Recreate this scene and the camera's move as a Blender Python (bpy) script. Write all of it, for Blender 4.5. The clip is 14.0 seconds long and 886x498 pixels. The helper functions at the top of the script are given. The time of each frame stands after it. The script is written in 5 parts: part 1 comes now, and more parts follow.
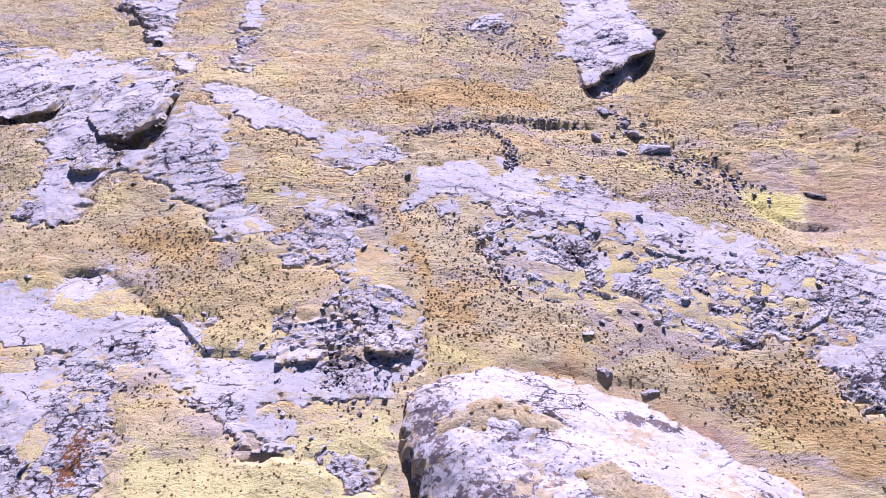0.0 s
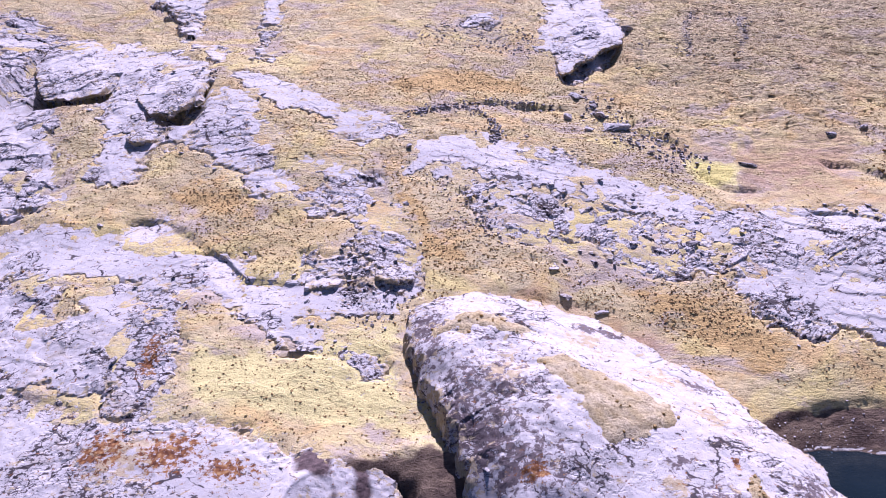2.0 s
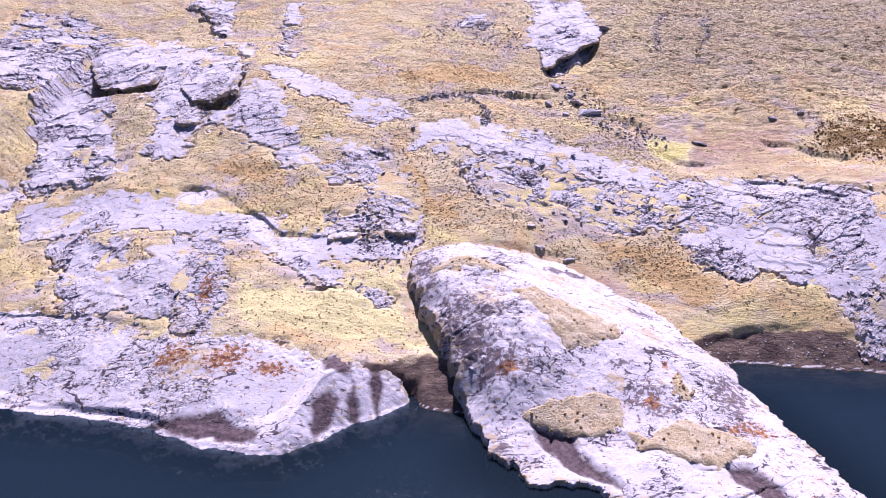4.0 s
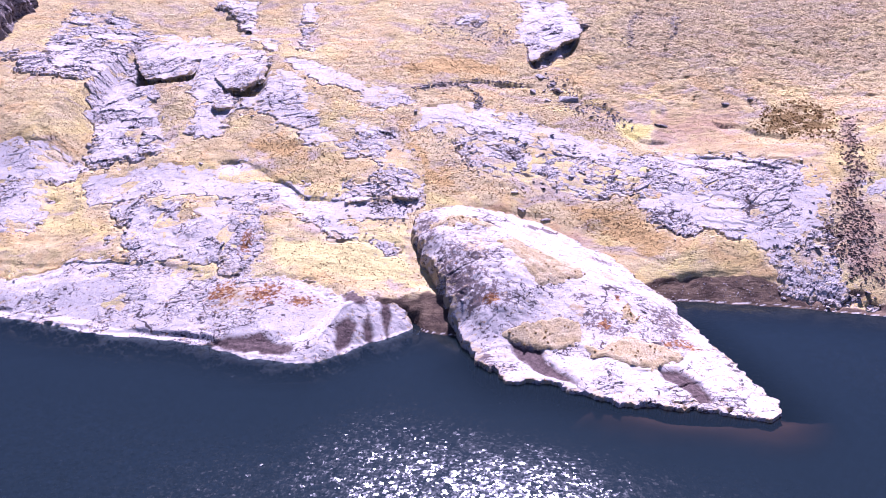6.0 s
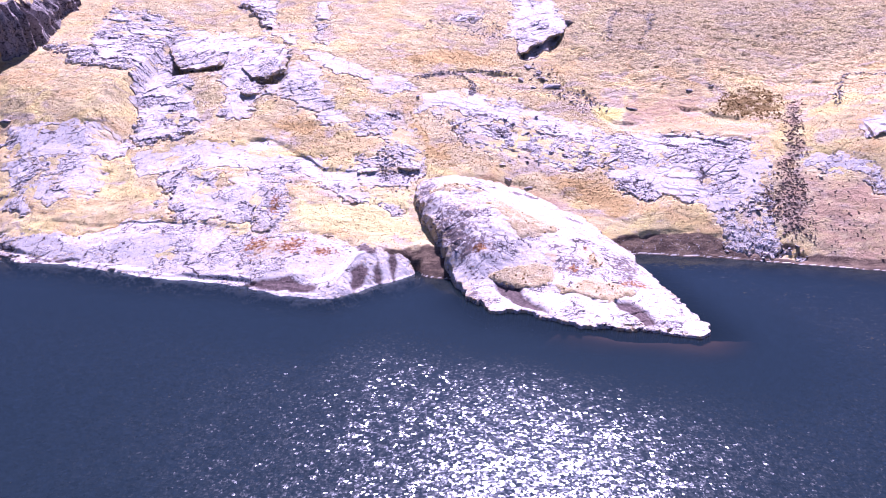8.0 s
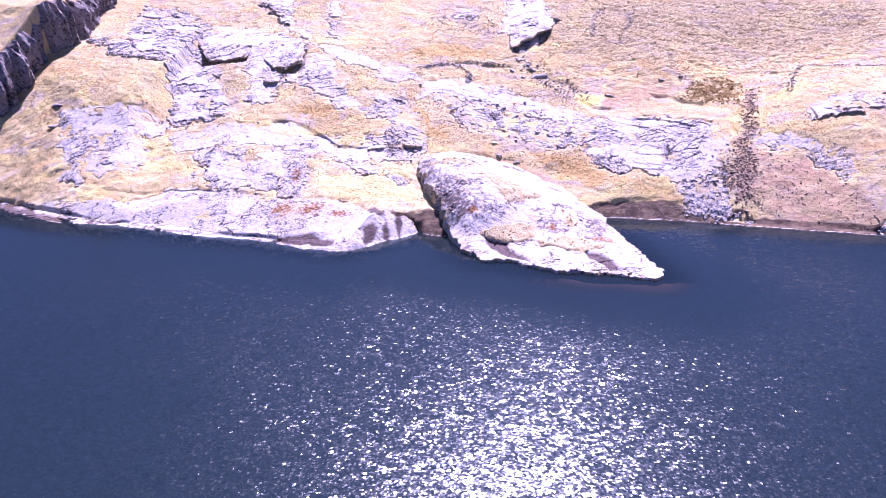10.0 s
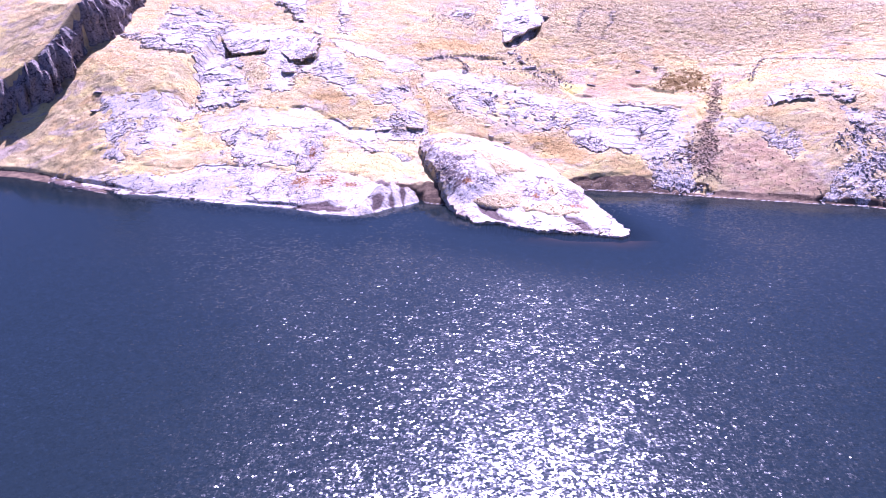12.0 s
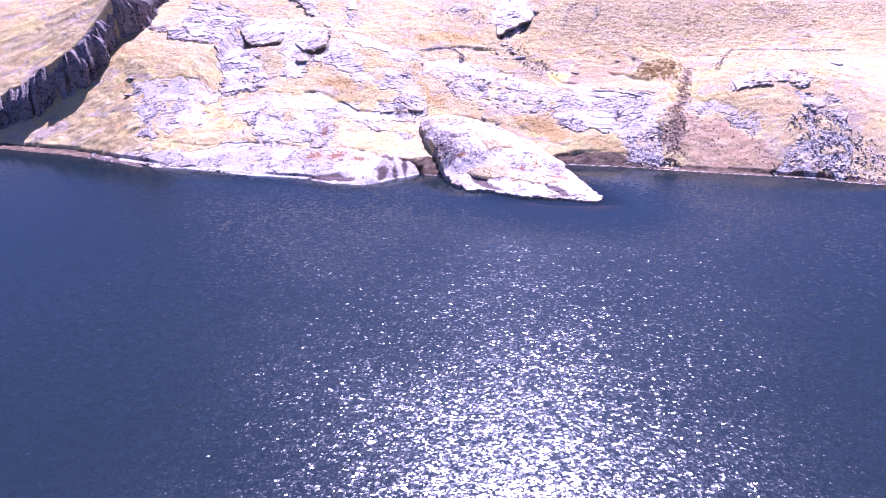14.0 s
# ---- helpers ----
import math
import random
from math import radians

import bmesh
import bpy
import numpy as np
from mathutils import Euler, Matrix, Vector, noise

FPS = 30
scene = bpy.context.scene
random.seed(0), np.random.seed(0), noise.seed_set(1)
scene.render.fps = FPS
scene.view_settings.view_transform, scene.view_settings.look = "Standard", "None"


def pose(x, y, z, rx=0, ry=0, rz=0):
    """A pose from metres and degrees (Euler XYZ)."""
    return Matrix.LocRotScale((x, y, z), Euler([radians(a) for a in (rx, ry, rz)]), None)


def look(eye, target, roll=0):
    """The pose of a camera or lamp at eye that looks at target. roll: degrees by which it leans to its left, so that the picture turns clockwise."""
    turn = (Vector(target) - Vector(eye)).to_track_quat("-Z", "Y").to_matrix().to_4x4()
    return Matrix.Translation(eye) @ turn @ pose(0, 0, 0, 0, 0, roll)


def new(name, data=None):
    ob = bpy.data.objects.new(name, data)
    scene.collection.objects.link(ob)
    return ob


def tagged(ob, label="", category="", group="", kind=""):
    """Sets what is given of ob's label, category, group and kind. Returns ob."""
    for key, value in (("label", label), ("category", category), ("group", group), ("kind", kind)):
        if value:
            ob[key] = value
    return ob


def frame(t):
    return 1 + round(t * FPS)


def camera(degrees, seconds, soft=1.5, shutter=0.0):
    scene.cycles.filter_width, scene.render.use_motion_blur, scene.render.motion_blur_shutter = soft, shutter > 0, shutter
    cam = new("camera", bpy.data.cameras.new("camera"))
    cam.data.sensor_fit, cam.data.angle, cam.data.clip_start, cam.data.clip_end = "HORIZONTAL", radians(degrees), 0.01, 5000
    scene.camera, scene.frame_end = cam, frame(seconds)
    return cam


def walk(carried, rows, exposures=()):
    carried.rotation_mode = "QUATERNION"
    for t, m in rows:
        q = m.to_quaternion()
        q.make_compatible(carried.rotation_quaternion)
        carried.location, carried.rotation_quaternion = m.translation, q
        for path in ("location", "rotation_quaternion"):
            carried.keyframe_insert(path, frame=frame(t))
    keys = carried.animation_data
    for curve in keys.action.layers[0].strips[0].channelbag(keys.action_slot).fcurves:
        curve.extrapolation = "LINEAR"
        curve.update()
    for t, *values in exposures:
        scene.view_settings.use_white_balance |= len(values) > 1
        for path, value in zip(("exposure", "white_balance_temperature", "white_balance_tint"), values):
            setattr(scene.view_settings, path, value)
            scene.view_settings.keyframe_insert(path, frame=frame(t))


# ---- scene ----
cam = camera(65.1, 14.0, soft=1.0)
# time, eye, target, lean
PATH = [
    (0, (0.419, -0.119, 34.364), (0.41, 1.714, 33.563), -0.8),
    (0.5, (0.373, -2.786, 34.3), (0.37, -0.954, 33.497), -0.7),
    (1, (0.553, -6.216, 34.615), (0.55, -4.385, 33.812), -0.6),
    (1.5, (0.578, -9.79, 35.052), (0.576, -7.958, 34.249), -0.6),
    (2, (0.649, -13.297, 35.443), (0.648, -11.466, 34.64), -0.6),
    (2.5, (0.817, -16.882, 35.867), (0.813, -15.051, 35.063), -0.6),
    (3, (1.018, -20.449, 36.256), (1.01, -18.618, 35.452), -0.7),
    (3.5, (1.243, -24.102, 36.629), (1.232, -22.271, 35.825), -0.7),
    (4, (1.425, -27.759, 37.041), (1.411, -25.928, 36.236), -0.6),
    (6.5, (2.329, -47.285, 39.646), (2.307, -45.461, 38.826), -0.6),
    (7, (2.629, -51.309, 40.103), (2.604, -49.486, 39.28), -0.6),
    (7.5, (2.912, -55.267, 40.525), (2.882, -53.446, 39.7), -0.7),
    (8, (3.083, -59.357, 40.839), (3.052, -57.535, 40.014), -0.7),
    (10.5, (4.125, -80.144, 42.122), (4.086, -78.321, 41.3), -0.6),
    (11, (4.364, -84.398, 42.435), (4.324, -82.575, 41.613), -0.6),
    (11.5, (4.453, -88.643, 42.684), (4.413, -86.82, 41.862), -0.6),
    (12, (4.704, -92.806, 42.848), (4.663, -90.983, 42.028), -0.5),
    (12.5, (4.902, -97.122, 43.005), (4.861, -95.298, 42.184), -0.5),
    (13, (5.134, -101.482, 43.139), (5.092, -99.659, 42.319), -0.5),
    (13.5, (5.465, -105.833, 43.282), (5.421, -104.009, 42.463), -0.4),
    (14, (5.968, -110.194, 43.489), (5.922, -108.371, 42.667), -0.4),
]

EXPOSURES = [(0.0, 0.76, 5150, 41), (4.0, 0.88, 5200, 45), (6.5, 1.15, 5220, 54), (10.5, 1.44, 5130, 60), (14.0, 1.55, 5100, 61)]
walk(cam, [(t, look(eye, target, roll)) for t, eye, target, roll in PATH], EXPOSURES)

# ---- light: a high sun beyond the hillside, clear sky ----
SUN_UP, SUN_SIDE = 52.5, 7.0
world = bpy.data.worlds.new("sky")
scene.world = world
world.use_nodes = True
sky = world.node_tree.nodes.new("ShaderNodeTexSky")
sky.sky_type, sky.sun_disc = "NISHITA", False
sky.sun_elevation, sky.sun_rotation = radians(SUN_UP), radians(SUN_SIDE)
sky.altitude, sky.air_density, sky.dust_density = 3500, 0.65, 1.0
world.node_tree.links.new(sky.outputs[0], world.node_tree.nodes["Background"].inputs[0])
world.node_tree.nodes["Background"].inputs[1].default_value = 0.054
sun = new("sun", bpy.data.lights.new("sun", "SUN"))
sun.data.energy, sun.data.angle, sun.data.color = 5.0, radians(0.53), (1.0, 0.95, 0.88)
sun_way = Vector((math.sin(radians(SUN_SIDE)) * math.cos(radians(SUN_UP)), math.cos(radians(SUN_SIDE)) * math.cos(radians(SUN_UP)), math.sin(radians(SUN_UP))))
sun.matrix_world = look(sun_way * 200, (0, 0, 0))

# ---- noise on arrays ----


def hashed(i, j, seed):
    n = np.sin(i * 127.1 + j * 311.7 + seed * 74.7) * 43758.5453
    return n - np.floor(n)


def soft(t):
    t = np.clip(t, 0.0, 1.0)
    return t * t * (3 - 2 * t)


def value_noise(x, y, seed=0):
    i, j = np.floor(x), np.floor(y)
    u, v = soft(x - i), soft(y - j)
    a, b = hashed(i, j, seed), hashed(i + 1, j, seed)
    c, d = hashed(i, j + 1, seed), hashed(i + 1, j + 1, seed)
    return (a * (1 - u) + b * u) * (1 - v) + (c * (1 - u) + d * u) * v


def fbm(x, y, seed=0, octaves=4):
    """Layered noise, about -0.5 to 0.5."""
    total, gain, norm = 0.0, 1.0, 0.0
    for k in range(octaves):
        total = total + gain * (value_noise(x * 1.97 ** k + 7.3 * k, y * 1.97 ** k - 3.1 * k, seed + k) - 0.5)
        norm += gain
        gain *= 0.5
    return total / norm


def cells(x, y, seed=0):
    """Broken blocks: gap to the next block, a number of the block, and the way from its middle."""
    i, j = np.floor(x), np.floor(y)
    best = np.full(x.shape, 9.0)
    second = np.full(x.shape, 9.0)
    number, ox, oy = np.zeros(x.shape), np.zeros(x.shape), np.zeros(x.shape)
    for di in (-1, 0, 1):
        for dj in (-1, 0, 1):
            px = i + di + 0.1 + 0.8 * hashed(i + di, j + dj, seed)
            py = j + dj + 0.1 + 0.8 * hashed(i + di, j + dj, seed + 5)
            d = np.hypot(x - px, y - py)
            near = d < best
            second = np.where(near, best, np.minimum(second, d))
            best = np.where(near, d, best)
            number = np.where(near, hashed(i + di, j + dj, seed + 9), number)
            ox, oy = np.where(near, x - px, ox), np.where(near, y - py, oy)
    return second - best, number, ox, oy


def inside(x, y, outline):
    """Metres from an outline in plan, positive within it."""
    pts = np.array(outline, float)
    far, odd = np.full(x.shape, 1e9), np.zeros(x.shape, bool)
    for (ax, ay), (bx, by) in zip(pts, np.roll(pts, -1, 0)):
        ex, ey = bx - ax, by - ay
        t = np.clip(((x - ax) * ex + (y - ay) * ey) / (ex * ex + ey * ey + 1e-9), 0, 1)
        far = np.minimum(far, np.hypot(x - ax - t * ex, y - ay - t * ey))
        if abs(ey) > 1e-9:
            odd ^= ((ay > y) != (by > y)) & (x < ax + (y - ay) / ey * ex)
    return np.where(odd, far, -far)


# ---- lie of the land ----
GRID_X = np.array([-110, -85, -60, -45, -30, -15, 0, 15, 30, 45, 60, 80, 110.0])
# height of the slope along each line across the hill
SLOPE = {
    10: (-19.5, -15, -10, -7.2, -4.9, -3.9, -4.5, -5.9, -7.4, -8, -7.6, -5.5, -0.7),
    22: (-11.5, -7.3, -4, -1.8, 0.6, 1.6, 0.5, -0.8, -2.9, -2.8, -1.1, 2.1, 4.7),
    34: (-3.5, 0.6, 3.3, 4.7, 5.7, 6, 5.1, 3.5, 3.6, 4.7, 5.9, 9.5, 9.6),
    46: (4.7, 8.3, 9.6, 9.6, 10, 10.4, 10.2, 9.2, 9.1, 10.1, 12.2, 15.2, 14),
    58: (13.7, 14.1, 16.6, 15.4, 15.5, 15.8, 15.2, 14.1, 13, 13.7, 15.7, 17.9, 17.9),
    72: (21.3, 21.1, 20.9, 20.1, 21, 20.9, 19.9, 18.5, 18.2, 19.1, 18, 20.4, 23.3),
    88: (27.3, 26.4, 25.1, 24.4, 24.5, 25.1, 25, 24.5, 24.3, 24.2, 24, 25.6, 28.1),
    110: (34, 34.7, 34.3, 33.6, 33, 32.5, 32.3, 32.1, 31.8, 31.4, 31.3, 31.3, 31.4)
}
GRID_Y = np.array(sorted(SLOPE))
HEIGHTS = np.array([SLOPE[y] for y in sorted(SLOPE)]).T
SHORE_X = (-400, -120, -89.3, -82.5, -75.1, -67.7, -60.9, -49.5, -37.5, -26.7, -19, -11.8, -9.5, -6.2, -2.2, 2.4, 12, 22, 29.7, 41, 51.8, 65, 74.2, 79.6, 110, 400)
SHORE_Y = (95, 47, 38.3, 36.8, 33.8, 30.3, 27.5, 26.2, 22.1, 20.5, 17.6, 16.2, 18.2, 20.5, 22.6, 21.1, 23, 27, 28.8, 27.1, 24.8, 22, 20.2, 18.2, 10, -60)
# crown of the western cliff, from the lake inland: x, y, height above the slope
BRINK = np.array([(-135, 36, 3.0), (-118, 41, 4.0), (-104, 47.5, 5.0), (-97.1, 50.6, 5.6), (-93, 52.2, 6.4), (-89.5, 53.8, 6.8), (-86.2, 56.0, 7.1), (-83.8, 59.4, 7.8), (-81.6, 65.4, 8.8),
                  (-78.6, 73, 7.4), (-77, 78, 6.4), (-77, 92, 4.5), (-76, 104, 2)])
PLATEAU = tuple((float(p[0]), float(p[1])) for p in BRINK) + ((-75, 130), (-300, 200), (-300, 36))


def hermite(grid, v):
    n = len(grid)
    v = np.clip(v, grid[0], grid[-1])
    i = np.clip(np.searchsorted(grid, v) - 1, 0, n - 2)
    h = grid[i + 1] - grid[i]
    t = (v - grid[i]) / h
    return i, h, t


def hill(x, y):
    """The broad slope: a smooth sheet through the heights."""
    shape = np.shape(x)
    x, y = np.ravel(np.asarray(x, float)), np.ravel(np.asarray(y, float))

    def weights(grid, v):
        i, h, t = hermite(grid, v)
        n = len(grid)
        tan = np.zeros((n, n))
        for k in range(n):
            a, b = max(k - 1, 0), min(k + 1, n - 1)
            tan[k, a] -= 1 / (grid[b] - grid[a])
            tan[k, b] += 1 / (grid[b] - grid[a])
        eye = np.eye(n)
        return ((2 * t ** 3 - 3 * t ** 2 + 1)[:, None] * eye[i] + (3 * t ** 2 - 2 * t ** 3)[:, None] * eye[i + 1]
                + (h * (t ** 3 - 2 * t ** 2 + t))[:, None] * tan[i] + (h * (t ** 3 - t ** 2))[:, None] * tan[i + 1])

    z = np.einsum("pi,pi->p", weights(GRID_X, x) @ HEIGHTS, weights(GRID_Y, y))
    beyond = np.clip(y - 110, 0, 150)
    z = z + beyond * 0.08 + np.clip(y - 260, 0, 2000) * 0.02
    z = z + 3 * soft((y - 110) / 60) * fbm(x / 40, y / 40, 3)
    return z.reshape(shape)


def shore(x, y):
    """Metres inland of the water's edge, along y."""
    return y - np.interp(x, SHORE_X, SHORE_Y) + 0.7 * fbm(x / 1.6, y / 1.6, 11)


def plateau(x, y):
    """Metres behind the brink of the cliff."""
    d = np.full(np.shape(x), -50.0)
    at = (np.asarray(x) < -66) & (np.asarray(y) > 25)
    d[at] = inside(np.asarray(x)[at], np.asarray(y)[at], PLATEAU)
    return d


def cliff_rise(x, y):
    tall = np.interp(x, BRINK[:10, 0], BRINK[:10, 2])
    return tall * np.interp(y, (36, 75, 82, 92, 104), (1, 1, 0.8, 0.5, 0.2))


# low broken steps in the turf: drop in metres and line
BANKS = (
    (0.5, ((21.8, 73.6), (23.1, 65.2), (27.3, 62.3), (28.4, 57.0), (30.6, 54.8), (33.2, 54.9))),
    (0.5, ((41.8, 59.1), (45.0, 58.1), (46.8, 55.8), (49.9, 53.8))),
    (0.5, ((3.5, 69.4), (9.3, 69.0), (15.6, 69.5))),
    (0.36, ((-29.4, 48.8), (-26.5, 49.2), (-22.6, 46.8), (-18.7, 43.6), (-16.6, 41.3), (-12.4, 40.8))),
    (0.22, ((-60, 34.5), (-48, 33.2), (-38.3, 32.1), (-31.8, 31.0), (-26.0, 29.6))),
    (0.4, ((37.3, 50.8), (42.2, 49.7), (46.5, 46.9))),
    (0.25, ((4.9, 41.0), (8.8, 40.9), (12.6, 40.3), (15.2, 39.5))),
    (4.4, ((-48.9, 75.0), (-46.1, 74.6), (-43.6, 74.3), (-40.0, 75.0))),
    (2.8, ((-32.6, 68.0), (-30.3, 67.8), (-28.3, 69.0), (-27.2, 71.0))),
    (0.9, ((-32.9, 62.2), (-30.6, 62.5))),
    (2.2, ((16.3, 79.4), (18.0, 80.9), (20.7, 84.2), (24.0, 85.6))),
    (0.5, ((52, 70), (58, 66), (64, 65), (70, 62))),
)


def banks(x, y):
    drop = np.zeros(np.shape(x))
    for high, line in BANKS:
        px, py = np.array(line).T
        at = (x > px[0] - 1) & (x < px[-1] + 1) & (y > py.min() - 5) & (y < py.max() + 3)
        u, v = x[at], y[at]
        d = np.interp(u, px, py) + 0.9 * fbm(u / 1.8, v / 1.8, 83) - v
        here = high * (0.4 + 0.9 * value_noise(u / 1.6, v / 6, 85)) * soft((u - px[0] + 1) / 1.5) * soft((px[-1] + 1 - u) / 1.5)
        drop[at] = np.maximum(drop[at], here * soft((d + 0.1) / 0.16) * np.clip(1 - d / (3.0 * max(1.0, 1.3 * high)), 0, 1))
    return drop


def ground(x, y, fine=2):
    """Height of the land. fine: 0 the bare slope, 1 with its swells, 2 with hummocks and treads too."""
    s = shore(x, y)
    broad = hill(x, y)
    scarp = np.interp(x, (-120, -60, -54, -13, -9.5, -6.7, -3.6, 0, 3, 12, 20, 24, 30, 36, 41, 47, 52, 90), (2.6, 2.6, 0.4, 0.4, 4.0, 4.4, 3.4, 4.0, 3.6, 0.4, 0.4, 1.6, 2.5, 3.3, 2.7, 1.6, 1.0, 0.8)) + 0.8 * fbm(x / 2.5, y / 2.5, 21)
    cut = soft(np.interp(x, (-17, -8, 2, 6, 22, 27, 42, 50), (0, 1, 1, 0, 0, 1, 1, 0)))
    beach = 0.13 * s + 0.5 * cut * np.clip(s, 0, scarp + 0.2)
    gentle = np.interp(x, (-60, -52, -12, -8), (0.62, 0.40, 0.40, 0.62))
    land = np.minimum(broad, 0.75 * gentle / 0.62 + 1.45 * cut + (gentle + 0.6 * cut) * np.maximum(s - scarp, 0))
    land = np.maximum(land, beach + 0.15)
    z = beach + (land - beach) * soft((s - scarp) / 0.55)
    z = np.where(s < 0, -np.minimum(0.34 * -s, 9.0), z)
    away = soft((s - scarp) / 3)
    z = z + cliff_rise(x, y) * soft((plateau(x, y) - 0.4) / 2.2) * soft(s / 4)
    if fine > 0:
        z = z + away * 0.9 * fbm(x / 9, y / 9, 31)
        z = z - banks(x, y)
    if fine > 1:
        tread = (y + 2.2 * fbm(x / 7, y / 7, 91) + 1.1 * fbm(x / 1.7, y / 1.7, 93)) / 0.85
        z = z - 0.34 * (0.3 + soft((x - 8) / 30)) * soft((y - 56) / 12) * (tread - np.floor(tread)) * soft((value_noise(x / 1.5, y / 0.9, 95) - 0.45) / 0.25)
        z = z + away * (0.34 * fbm(x / 2.6, y / 2.2, 41) + 0.20 * fbm(x / 1.1, y / 0.75, 51, 3))
    return z


# ---- materials ----


def material(name, build, rough=0.9, bump=0.3, spec=0.2):
    """A node material: build(t) gives the colour socket and, if any, a height socket."""
    mat = bpy.data.materials.new(name)
    mat.use_nodes = True
    t = Tree(mat.node_tree)
    bsdf = mat.node_tree.nodes["Principled BSDF"]
    bsdf.inputs["Roughness"].default_value = rough
    bsdf.inputs["Specular IOR Level"].default_value = spec
    colour, height = build(t)
    t.link(colour, bsdf.inputs["Base Color"])
    if height is not None:
        b = t.node("ShaderNodeBump")
        b.inputs["Strength"].default_value = 1.0
        b.inputs["Distance"].default_value = bump
        t.link(height, b.inputs["Height"])
        t.link(b.outputs[0], bsdf.inputs["Normal"])
    return mat


class Tree:
    def __init__(self, tree):
        self.tree = tree
        self.place = None

    def node(self, kind):
        return self.tree.nodes.new(kind)

    def link(self, a, b):
        self.tree.links.new(a, b)

    def where(self, stretch=(1, 1, 1), turn=0.0):
        geo = self.node("ShaderNodeNewGeometry")
        m = self.node("ShaderNodeMapping")
        m.inputs["Rotation"].default_value = (0, 0, radians(turn))
        m.inputs["Scale"].default_value = stretch
        self.link(geo.outputs["Position"], m.inputs["Vector"])
        return m.outputs[0]

    def noise(self, scale, detail=5.0, stretch=(1, 1, 1), rough=0.6, warp=0.0, turn=0.0):
        n = self.node("ShaderNodeTexNoise")
        n.inputs["Scale"].default_value, n.inputs["Detail"].default_value = scale, detail
        n.inputs["Roughness"].default_value, n.inputs["Distortion"].default_value = rough, warp
        self.link(self.where(stretch, turn), n.inputs["Vector"])
        return n.outputs["Fac"]

    def cracks(self, scale, stretch=(1, 1, 1), turn=0.0, warp=0.0):
        n = self.node("ShaderNodeTexVoronoi")
        n.feature = "DISTANCE_TO_EDGE"
        n.inputs["Scale"].default_value = scale
        at = self.where(stretch, turn)
        if warp:
            jitter = self.node("ShaderNodeTexNoise")
            jitter.inputs["Scale"].default_value, jitter.inputs["Detail"].default_value = 1.6 * scale, 4
            self.link(at, jitter.inputs["Vector"])
            push = self.node("ShaderNodeVectorMath")
            push.operation = "MULTIPLY_ADD"
            push.inputs[1].default_value = (warp / scale * 0.5,) * 3
            self.link(jitter.outputs["Color"], push.inputs[0])
            self.link(at, push.inputs[2])
            at = push.outputs[0]
        self.link(at, n.inputs["Vector"])
        return n.outputs["Distance"]

    def plates(self, scale, stretch=(1, 1, 1), turn=0.0):
        """A tone for each of many angular plates."""
        n = self.node("ShaderNodeTexVoronoi")
        n.inputs["Scale"].default_value = scale
        self.link(self.where(stretch, turn), n.inputs["Vector"])
        s = self.node("ShaderNodeSeparateColor")
        self.link(n.outputs["Color"], s.inputs[0])
        return s.outputs[0]

    def ramp(self, value, stops):
        r = self.node("ShaderNodeValToRGB")
        while len(r.color_ramp.elements) < len(stops):
            r.color_ramp.elements.new(0.5)
        for e, (at, c) in zip(r.color_ramp.elements, stops):
            e.position = at
            e.color = (*c, 1) if isinstance(c, tuple) else (c, c, c, 1)
        self.link(value, r.inputs[0])
        return r.outputs[0]

    def mix(self, fac, a, b, how="MIX"):
        m = self.node("ShaderNodeMix")
        m.data_type, m.blend_type = "RGBA", how
        for value, socket in ((fac, m.inputs[0]), (a, m.inputs[6]), (b, m.inputs[7])):
            if isinstance(value, tuple):
                socket.default_value = (*value, 1)
            elif isinstance(value, (int, float)):
                socket.default_value = value if socket == m.inputs[0] else (value, value, value, 1)
            else:
                self.link(value, socket)
        return m.outputs[2]

    def maths(self, how, a, b=0.0):
        m = self.node("ShaderNodeMath")
        m.operation = how
        for value, socket in ((a, m.inputs[0]), (b, m.inputs[1])):
            if isinstance(value, (int, float)):
                socket.default_value = value
            else:
                self.link(value, socket)
        return m.outputs[0]

    def cover(self, name):
        """Three masks that say what covers a surface where, roughened by noise."""
        a = self.node("ShaderNodeAttribute")
        a.attribute_name = name
        s = self.node("ShaderNodeSeparateColor")
        self.link(a.outputs["Color"], s.inputs[0])
        return s.outputs[0], s.outputs[1], s.outputs[2]

    def edged(self, mask, noise, low=0.42, high=0.58):
        """A mask with a ragged border."""
        v = self.maths("ADD", mask, self.maths("MULTIPLY", self.maths("SUBTRACT", noise, 0.5), 0.9))
        return self.ramp(v, ((low, 0.0), (high, 1.0)))

    def random(self):
        return self.node("ShaderNodeObjectInfo").outputs["Random"]

    def island(self):
        return self.node("ShaderNodeNewGeometry").outputs["Random Per Island"]


